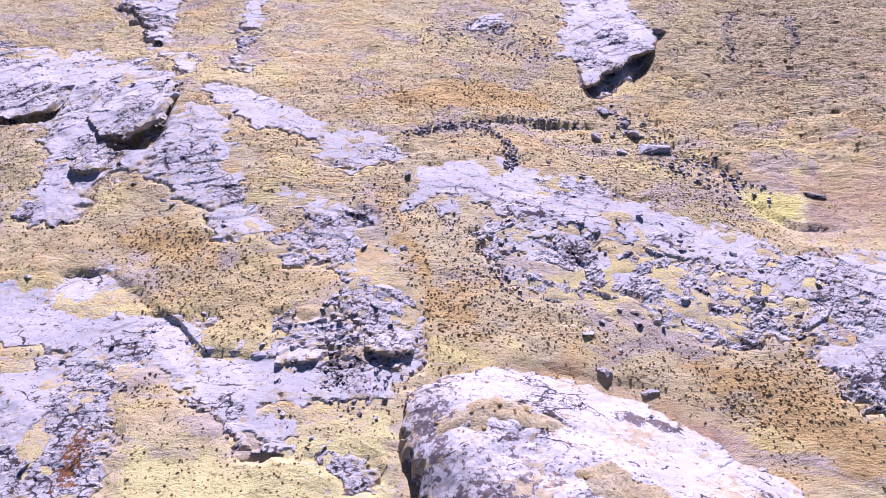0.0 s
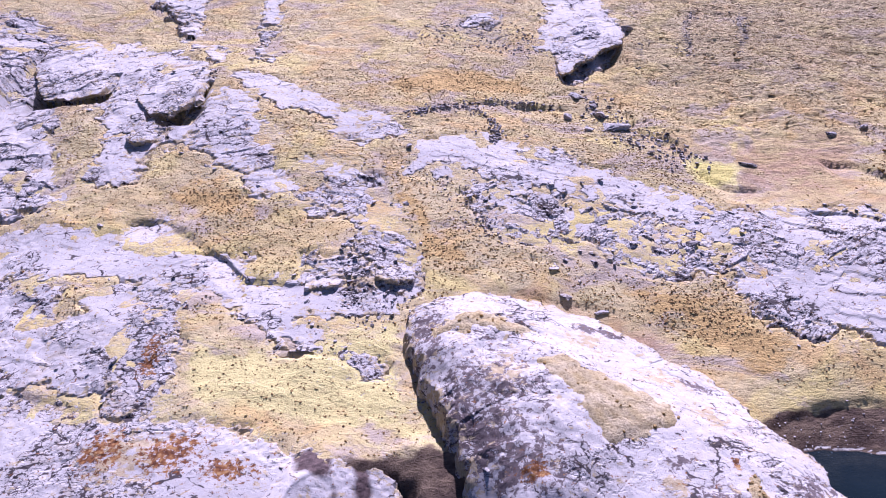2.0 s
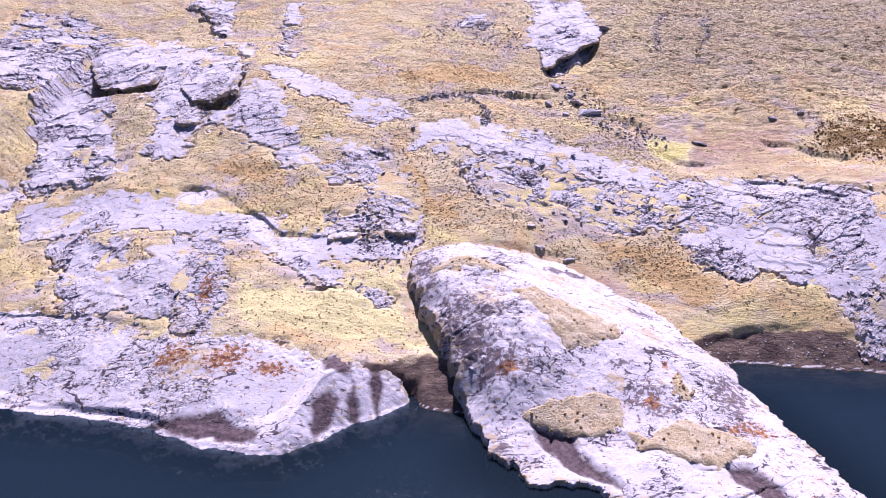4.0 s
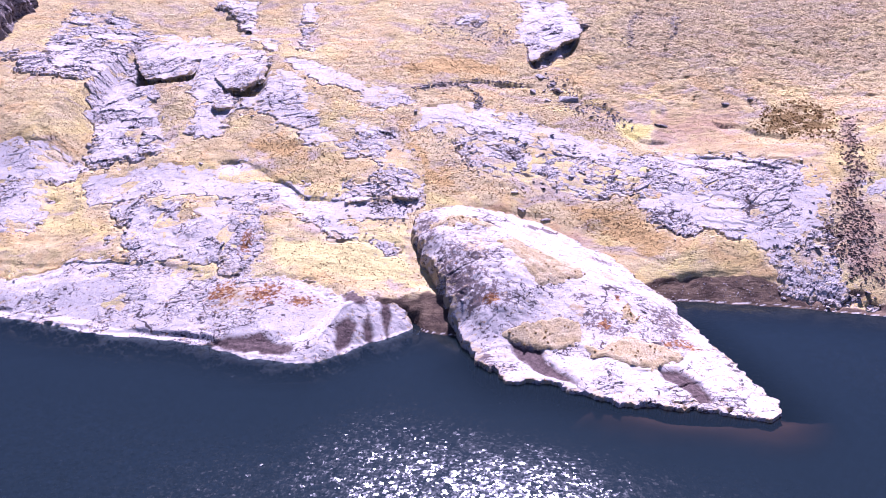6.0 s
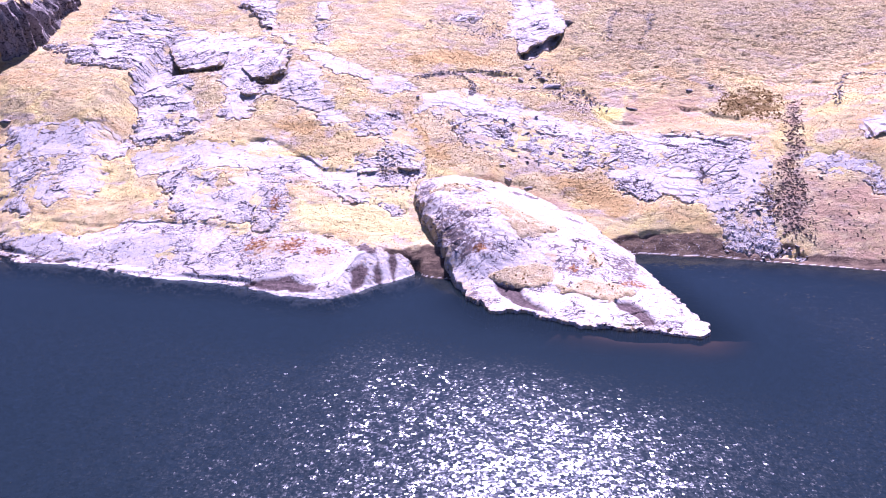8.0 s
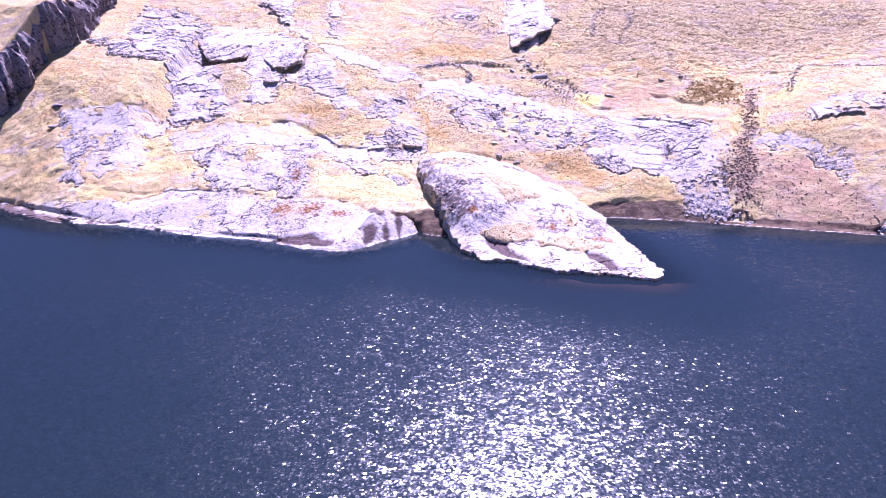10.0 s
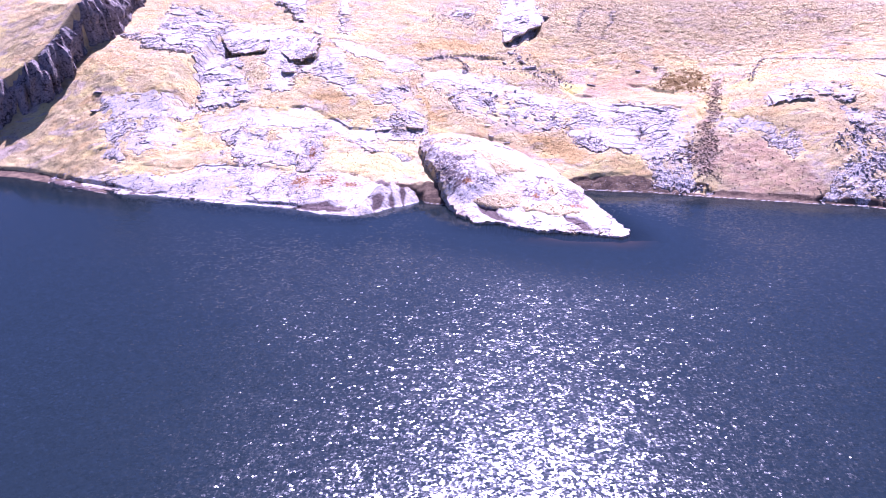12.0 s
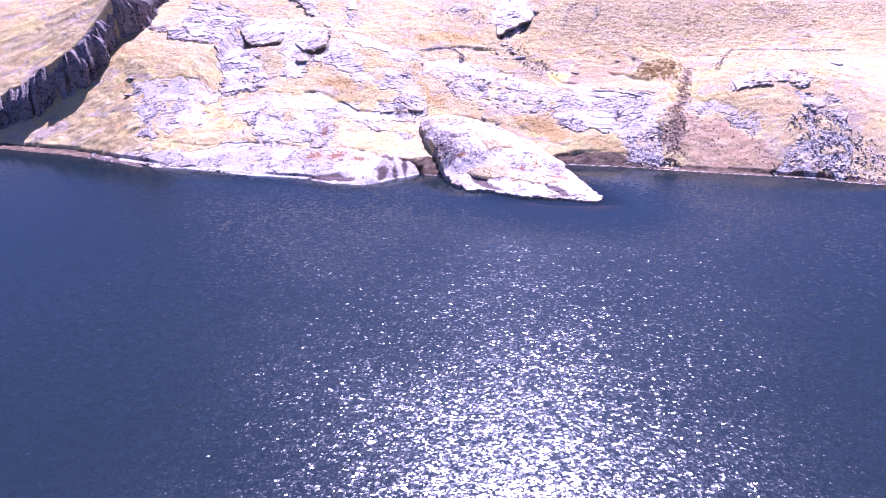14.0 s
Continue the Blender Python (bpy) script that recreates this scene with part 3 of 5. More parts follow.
SCREE_GULLY = ((16.8, 73.7), (19.3, 73.8), (19.9, 68.7), (27.9, 63.5), (26.3, 57.2), (23.6, 60.0), (17.3, 61.8), (16.6, 66.5))
ORANGE = (
    ((-6.8, 56.0), (-2.8, 54.2), (-0.5, 51.3), (2.1, 46.0), (4.8, 42.9), (0.0, 42.2), (-1.7, 46.4), (-4.1, 50.6)),
    ((-27.4, 54.0), (-21.1, 53.7), (-17.2, 50.7), (-17.6, 48.6), (-23.6, 49.4), (-27.1, 51.7)),
    ((-8.3, 73.8), (1.3, 76.1), (10.4, 75.3), (15.3, 71.5), (7.0, 70.4), (-4.5, 69.7)),
    ((20, 42), (26, 41), (30, 36), (28, 32.5), (22, 36), (16, 41)),
)


def blot(x, y, outline, width=2.0):
    x, y = x + 3.0 * fbm(x / 3, y / 3, 5), y + 3.0 * fbm(x / 3, y / 3, 6)
    return np.clip(0.5 + inside(x, y, outline) / width, 0, 1)


# outlines of the bare rock: seed, raggedness, grassy holes, outline
PLANS = {
    "cave_wall": (11, 0.65, 0.0, ((-67.4, 91.8), (-61.7, 92.3), (-56.1, 88.5), (-49.7, 83.4), (-40.9, 74.5), (-40.4, 71.2), (-45.8, 70.1), (-44.2, 63.5), (-40.2, 56.3), (-38.2, 52.4), (-41.6, 50.9), (-47.8, 51.1), (-49.6, 53.6), (-49.4, 57.1), (-52.5, 63.2), (-54.4, 71.8), (-56.8, 68.3), (-62.7, 73.3), (-67.2, 80.1))),
    "cave_blocks": (12, 1.0, 0.0, ((-75.7, 77.2), (-70.1, 76.8), (-66.7, 78.9), (-56.8, 68.3), (-62.1, 67.7), (-66.5, 69.2), (-70.8, 74.2))),
    "step_slab": (13, 1.0, 0.0, ((-45.2, 79.7), (-42.6, 80.4), (-43.4, 84.5), (-41.2, 84.8), (-37.0, 81.0), (-34.2, 81.2), (-29.4, 74.9), (-27.7, 70.9), (-27.9, 67.5), (-28.0, 65.5), (-30.9, 64.8), (-30.3, 61.1), (-31.9, 61.2), (-31.2, 57.9), (-31.0, 55.3), (-32.8, 55.1), (-34.5, 55.0), (-35.3, 58.1), (-35.5, 61.0), (-36.0, 63.4), (-39.0, 67.8), (-41.7, 73.0))),
    "mid_slab": (14, 1.0, 0.0, ((-27.7, 69.4), (-24.5, 69.3), (-21.4, 66.0), (-19.6, 62.6), (-17.1, 59.4), (-17.1, 57.2), (-17.2, 55.3), (-16.1, 54.4), (-14.1, 52.6), (-14.7, 52.0), (-17.4, 52.9), (-18.5, 54.5), (-21.4, 54.9), (-23.4, 55.9), (-24.8, 59.1), (-27.4, 60.6), (-28.7, 59.9), (-30.5, 63.8), (-27.7, 64.9))),
    "blob": (15, 1.0, 0.0, ((-37.5, 57.5), (-35.9, 57.8), (-34.6, 55.8), (-34.5, 54.6), (-36.1, 54.9))),
    "long_slab": (16, 1.0, 0.22, ((-24.5, 73.4), (-21.2, 73.2), (-16.0, 70.4), (-13.2, 67.4), (-9.8, 66.2), (-4.2, 63.9), (-3.6, 62.3), (-6.1, 60.8), (-8.1, 60.3), (-10.8, 61.7), (-12.4, 63.8), (-15.3, 66.4), (-17.6, 65.7), (-19.5, 68.3), (-22.2, 70.2))),
    "column": (17, 1.0, 0.0, ((-41.9, 98.8), (-35.1, 98.9), (-33.6, 91.6), (-33.2, 87.3), (-36.0, 88.8), (-39.0, 93.5))),
    "column_foot": (18, 1.0, 0.0, ((-34.5, 85.4), (-30.2, 83.0), (-27.6, 79.8), (-27.1, 76.2), (-29.3, 78.2), (-32.3, 83.3))),
    "gully": (19, 1.0, 0.28, ((-25.4, 97.5), (-24.0, 97.4), (-22.3, 88.0), (-22.4, 83.8), (-20.9, 77.4), (-22.8, 77.8), (-23.7, 84.9), (-24.1, 89.9))),
    "patch_top": (20, 1.0, 0.0, ((3.5, 88.6), (5.6, 94.2), (8.8, 93.5), (9.2, 91.2), (7.0, 88.4))),
    "top_slab": (21, 1.0, 0.0, ((16.6, 98.1), (24.1, 98.3), (25.2, 88.3), (24.9, 85.0), (21.5, 81.5), (18.5, 78.0), (16.3, 76.4), (18.1, 80.9), (13.6, 82.3), (15.7, 90.1))),
    "center_slab": (22, 1.0, 0.0, ((-14.0, 56.2), (-11.7, 57.2), (-8.7, 56.3), (-6.5, 55.4), (-6.0, 52.4), (-4.9, 50.1), (-4.0, 49.0), (-3.1, 47.9), (-2.8, 45.9), (-2.3, 43.5), (-2.0, 41.6), (-3.2, 41.2), (-5.0, 41.8), (-5.8, 43.8), (-7.6, 45.8), (-8.0, 47.4), (-7.1, 49.0), (-9.4, 50.3), (-11.5, 49.0), (-12.7, 49.8), (-13.3, 51.7), (-11.0, 53.4), (-11.9, 55.0))),
    "center_ledges": (23, 1.0, 0.39, ((-10.7, 43.8), (-7.5, 44.8), (-5.7, 43.2), (-4.8, 41.3), (-1.6, 41.0), (-2.4, 40.1), (-5.5, 40.4), (-8.2, 40.6), (-10.9, 40.6), (-9.6, 41.7))),
    "band": (24, 0.65, 0.0, ((-2.3, 59.9), (1.1, 61.4), (5.2, 61.0), (9.3, 60.5), (14.1, 58.6), (16.6, 56.2), (20.4, 55.6), (24.1, 53.5), (27.9, 51.2), (32.5, 50.1), (31.1, 47.2), (27.1, 47.9), (23.5, 50.3), (19.5, 52.5), (15.9, 52.9), (13.3, 54.0), (10.6, 55.4), (8.5, 53.7), (6.6, 54.2), (5.8, 56.1), (3.4, 56.6), (1.0, 55.4), (-1.0, 57.0), (-2.2, 55.9))),
    "broken": (25, 1.0, 0.5, ((4.3, 54.6), (8.4, 53.3), (13.0, 52.7), (16.7, 52.4), (20.2, 51.6), (23.3, 49.7), (26.9, 47.4), (26.9, 45.3), (24.8, 43.9), (20.4, 43.3), (16.5, 43.9), (12.9, 44.5), (9.3, 46.0), (6.5, 47.8), (4.5, 50.4), (3.7, 52.7))),
    "crossed": (26, 0.65, 0.0, ((27.5, 43.8), (32.2, 50.8), (37.6, 51.1), (42.5, 50.0), (46.4, 47.6), (50.9, 46.1), (50.6, 43.3), (48.9, 39.6), (46.0, 35.4), (42.1, 34.5), (38.4, 36.2), (34.2, 38.3), (32.1, 37.1), (28.8, 38.7), (27.0, 41.2))),
    "pale_scree": (27, 1.0, 0.44, ((40.8, 34.6), (45.8, 35.0), (49.9, 38.5), (47.6, 30.0), (49.8, 28.5), (49.9, 26.9), (44.7, 27.4), (42.3, 28.3), (41.6, 30.5))),
    "left_band": (28, 0.65, 0.0, ((-47.6, 47.4), (-41.9, 48.1), (-35.6, 48.1), (-28.8, 46.4), (-28.8, 48.6), (-27.0, 48.7), (-22.7, 45.3), (-18.9, 43.2), (-16.7, 41.4), (-21.5, 41.6), (-27.7, 42.5), (-33.9, 43.3), (-39.7, 42.7), (-44.8, 43.5), (-46.5, 45.1))),
    "left_face": (29, 0.65, 0.0, ((-41.0, 40.5), (-38.1, 41.8), (-33.2, 40.0), (-31.8, 37.6), (-29.3, 37.1), (-29.4, 40.6), (-25.5, 41.2), (-21.2, 40.2), (-22.9, 40.2), (-22.8, 37.1), (-21.0, 32.9), (-21.2, 29.8), (-22.0, 28.9), (-23.8, 29.9), (-24.1, 32.4), (-27.1, 31.9), (-30.6, 32.8), (-33.6, 32.4), (-37.4, 33.6), (-39.6, 36.0), (-37.9, 37.3))),
    "tongue": (30, 0.65, 0.0, ((-20.1, 42.4), (-18.2, 43.0), (-16.9, 40.9), (-14.8, 40.6), (-11.7, 40.4), (-9.3, 39.7), (-7.0, 40.3), (-2.4, 40.1), (-3.1, 39.1), (-6.1, 38.5), (-7.9, 38.5), (-9.0, 38.1), (-11.0, 38.8), (-11.6, 38.0), (-11.9, 36.7), (-10.1, 35.8), (-10.7, 35.1), (-12.9, 35.2), (-14.0, 36.3), (-14.7, 37.5), (-16.1, 38.8), (-19.0, 40.2))),
    "small_low": (31, 1.0, 0.0, ((-8.5, 34.6), (-7.8, 34.5), (-6.8, 33.6), (-4.9, 33.5), (-4.8, 32.7), (-6.2, 32.4), (-7.5, 33.2))),
    "shore_slab": (32, 0.65, 0.0, ((-58.6, 30.4), (-50.0, 30.9), (-40.2, 32.2), (-30.0, 29.4), (-24.8, 27.9), (-17.7, 26.6), (-13.5, 25.7), (-9.4, 24.7), (-4.1, 23.9), (-3.2, 22.5), (-4.5, 20.5), (-7.6, 19.3), (-9.8, 17.3), (-13.3, 16.1), (-17.0, 16.4), (-22.4, 18.2), (-29.4, 20.4), (-35.1, 21.5), (-42.3, 24.3), (-47.2, 25.8), (-52.0, 25.9), (-56.3, 26.3))),
    "far_left_band": (33, 0.65, 0.2, ((-69.5, 52.1), (-50.9, 51.8), (-49.2, 49.9), (-55.6, 46.6), (-67.3, 47.4))),
    "far_left_face": (34, 0.65, 0.2, ((-62.7, 46.5), (-54.5, 47.0), (-52.1, 42.1), (-52.6, 38.8), (-56.3, 37.6), (-60.2, 38.8), (-60.3, 42.5))),
    "far_left_strip": (35, 1.0, 0.39, ((-67.4, 45.9), (-63.1, 45.8), (-60.9, 36.6), (-65.0, 37.4), (-64.8, 41.3))),
    "far_shore_left": (36, 1.0, 0.33, ((-74.2, 35.4), (-65.4, 33.5), (-56.4, 30.6), (-46.9, 28.9), (-46.2, 26.4), (-55.4, 27.5), (-64.0, 29.6), (-72.2, 31.8))),
    "right_rubble": (37, 1.0, 0.75, ((78.3, 34.8), (87.2, 37.1), (80.0, 18.7), (74.2, 20.3), (69.4, 21.7), (72.3, 26.2), (76.7, 27.6))),
    "right_ledge": (38, 1.0, 0.8, ((66.7, 48.3), (73.8, 49.4), (81.8, 46.8), (80.7, 41.3), (74.1, 44.0), (66.9, 45.2))),
    "right_white": (39, 1.0, 0.0, ((55.0, 42.3), (63.3, 40.6), (67.3, 36.1), (68.7, 30.5), (65.6, 33.8), (62.6, 38.0), (55.7, 40.6))),
    "right_mid": (40, 1.0, 0.0, ((78.3, 40.7), (85.1, 38.7), (86.6, 37.1), (79.5, 35.4), (78.3, 37.7))),
    "ledge_a": (51, 0.35, 0.0, ((-51.7, 80.6), (-50.9, 85.3), (-47.8, 86.4), (-42.9, 81.0), (-40.2, 73.9), (-40.7, 72.1), (-43.9, 71.6), (-47.0, 72.1))),
    "ledge_b": (52, 0.45, 0.0, ((-35.1, 70.1), (-35.3, 74.4), (-33.8, 78.5), (-30.4, 76.9), (-28.3, 73.4), (-27.9, 70.5), (-28.2, 67.5), (-30.2, 66.1), (-32.2, 66.3))),
    "ledge_c": (53, 0.4, 0.0, ((-33.9, 63.4), (-32.2, 63.9), (-30.8, 62.4), (-30.8, 61.5), (-32.5, 61.2))),
    "ledge_d": (54, 0.45, 0.0, ((15.6, 81.4), (17.5, 85.1), (21.6, 90.6), (25.0, 91.4), (25.5, 87.7), (24.1, 84.5), (20.7, 82.7), (17.9, 79.2), (16.0, 77.7))),
    "ledge_e": (55, 0.4, 0.0, ((-5.3, 43.2), (-3.3, 44.0), (-2.0, 43.5), (-1.8, 42.3), (-3.6, 41.8), (-5.2, 42.1))),
    "ledge_f": (56, 0.4, 0.0, ((-11.3, 41.7), (-8.8, 42.1), (-8.1, 41.5), (-9.4, 41.0), (-11.0, 41.1))),
    "headland": (5, 0.55, 0.0, ((-1.8, 35.8), (-0.7, 32.4), (0.4, 28.8), (1.9, 25.0), (3.8, 21.2), (4.4, 18.6), (5.2, 15.7), (7.7, 13.3), (10.0, 13.0), (14.6, 11.0), (17.8, 9.4), (22.8, 8.5), (25.5, 8.5), (30.2, 7.3), (31.2, 8.0), (30.0, 13.3), (28.3, 19.2), (27.6, 23.0), (25.6, 26.8), (23.2, 29.6), (21.0, 32.6), (17.6, 35.4), (13.0, 37.6), (8.4, 39.3), (4.2, 39.6), (0.6, 38.6), (-1.6, 37.4))),
}


def rock_edge(key, x, y):
    """Metres within a rock's ragged border."""
    seed, ragged, holes, outline = PLANS[key]
    d = inside(x, y, outline) + (1.25 if 0.6 < ragged < 0.7 else 0.75) + ragged * 2.6 * fbm(x / 4.2, y / 3.2, seed + 60) + (1.2 if ragged > 0.6 else ragged) * (2.2 * fbm(x / 1.7, y / 1.2, seed + 70) + 1.0 * fbm(x / 0.5, y / 0.4, seed + 75, 2))
    pocket = 3.0 * (0.31 - fbm(x / 2.2, y / 1.4, seed + 99))
    d = np.where(ragged > 0.7, np.minimum(d, pocket + 0.25 * np.maximum(d - 1.0, 0)), d)
    if holes:
        d = np.minimum(d, 5.0 * (0.27 - 0.14 * holes - fbm(x / 4.5, y / 2.6, seed + 95)))
    return d


def fall(x, y, outline):
    """0 at the upper side of an outline to 1 at its lower side."""
    low, high = np.full(x.shape, 1e9), np.full(x.shape, -1e9)
    for (ax, ay), (bx, by) in zip(outline, outline[1:] + outline[:1]):
        if abs(bx - ax) > 1e-6:
            t = (x - ax) / (bx - ax)
            hit = (t >= -0.02) & (t <= 1.02)
            at = ay + t * (by - ay)
            low, high = np.where(hit, np.minimum(low, at), low), np.where(hit, np.maximum(high, at), high)
    return np.clip((high - y) / np.maximum(high - low, 2.2), 0, 1)


# ---- ground: one sheet from the lake bed over the hillside to the horizon ----


def spread(core, step, ends, grow=1.22):
    a, b = core
    line = list(np.arange(a, b + 1e-6, step))
    d, v = step, b
    while v < ends[1]:
        d *= grow
        v += d
        line.append(v)
    d, v = step, a
    while v > ends[0]:
        d *= grow
        v -= d
        line.insert(0, v)
    return np.array(line)


TURF_DEPTH = 0.36


def make_ground():
    xs, ys = spread((-100, 96), 0.32, (-2500, 2500)), spread((14, 102), 0.23, (-900, 2500))
    x, y = np.meshgrid(xs, ys)
    z = ground(x, y)
    near = np.zeros_like(z)
    for key, (_, _, _, outline) in PLANS.items():
        pts = np.array(outline)
        (x0, y0), (x1, y1) = pts.min(0) - 2, pts.max(0) + 2
        i0, i1, j0, j1 = *np.searchsorted(xs, (x0, x1)), *np.searchsorted(ys, (y0, y1))
        cut = np.s_[j0:j1, i0:i1]
        d = rock_edge(key, x[cut], y[cut])
        near[cut] = np.maximum(near[cut], np.exp(-((np.minimum(d, 0) / 1.0) ** 2)))
        z[cut] = np.minimum(z[cut], ground(x[cut], y[cut]) - (0.75 * soft((d + 1.7) / 1.3) * soft((3.2 - shore(x[cut], y[cut])) / 1.5) if key == "shore_slab" else 0.0) - TURF_DEPTH * (0.25 + 0.75 * soft((value_noise(x[cut] / 3, y[cut] / 3, 17) - 0.45) / 0.25)) * soft((d + 0.05) / 0.3))
    ob = sheet("ground", np.stack([x, y, z], -1).reshape(-1, 3), lattice(len(xs), len(ys)), GRASS)
    x, y = x.ravel(), y.ravel()
    s = shore(x, y)
    mud = np.maximum(blot(x, y, MUD_EAST), blot(x, y, MUD_COVE))
    mud = np.maximum(mud, 0.9 * soft((np.where(x < -58, 3.4, np.where(x > 50, 2.6, 1.6)) - s) / 1.2))
    bare = np.maximum.reduce([0.72 * blot(x, y, BARE_FLAT, 8), 0.75 * blot(x, y, BARE_FOOT, 3), 0.95 * blot(x, y, RED_SCREE, 5)])
    rise = np.clip((x - 45) / 30, 0, 1) * np.clip((60 - y) / 20, 0, 1)
    bare = np.maximum(bare, 0.45 * rise)
    moss = np.maximum(blot(x, y, BOG), 0.42 * np.clip((40 - y) / 10, 0, 1) * (s > 2))
    orange = np.maximum.reduce([blot(x, y, o, 5) for o in ORANGE])
    scree = np.maximum.reduce([0.47 * blot(x, y, o, 5) for o in (SCREE_FOOT, SCREE_BROW, SCREE_GULLY)] + [0.52 * blot(x, y, SCREE_TOP, 9)] + [0.62 * blot(x, y, o, 2.5) for o in STRIPES] + [0.45 * blot(x, y, CHUTE)])
    meadow = ((-20, 36), (-12, 34), (-9, 37), (-3, 37), (-1, 30), (-1, 26.5), (-12, 27), (-20, 29.5))
    moss = np.maximum(moss, 0.62 * blot(x, y, meadow, 3))
    bare = np.maximum(bare, 0.7 * blot(x, y, CHUTE, 3))
    bare = bare * (1 - blot(x, y, BOG))
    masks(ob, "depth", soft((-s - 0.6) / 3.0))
    masks(ob, "cover", bare, moss, mud)
    masks(ob, "growth", 0.75 * orange, scree, 0.75 * blot(x, y, SHRUBS, 5) * np.clip(0.75 + 1.4 * fbm(x / 1.5, y / 0.9, 37), 0, 1))
    upper = soft((x + 12) / 60) * soft((y - 54) / 26)
    crust = np.exp(-(((s - 0.15) / 0.13) ** 2)) * soft((x + 72) / 10)
    masks(ob, "tone", np.maximum.reduce([0.8 * upper, 0.38 * soft((y - 48) / 12), 0.22 * soft((x - 14) / 8) * soft((46 - y) / 6)]), near.ravel(), crust)
    return tagged(ob, "dry golden grassland slope with bare soil and muddy shore", "ground", "", "structure")


make_ground()



def make_water():
    """The lake's face; the wind drops towards the sheltered shore."""
    xs, ys = spread((-110, 110), 2.0, (-2500, 2500)), spread((-125, 50), 2.0, (-900, 150))
    x, y = np.meshgrid(xs, ys)
    off = np.minimum(np.interp(x, SHORE_X, SHORE_Y) - y, -inside(x, y, PLANS["headland"][3]))
    wind = (0.14 + 0.86 * soft((off + 4 * fbm(x / 9, y / 9, 13) - 1.5) / 21)) * np.interp(x, (-60, -20, 40, 80), (0.3, 1, 1, 0.5))
    ob = sheet("water", np.stack([x, y, 0 * x], -1).reshape(-1, 3), lattice(len(xs), len(ys)), WATER)
    masks(ob, "wind", wind.ravel() * (0.92 + 0.3 * fbm(x / 14, y / 10, 23)).ravel(), soft(1 - off / 7).ravel(), (soft(1 - (off - 8) / 60) * soft(1.4 - wind) * np.interp(x, (-45, -18, 38, 60), (1, 0.12, 0.12, 1))).ravel())
    return ob


water = make_water()
tagged(water, "dark blue lake with small wind ripples and sun glitter", "lake", "", "structure")

# ---- rock outcrops ----


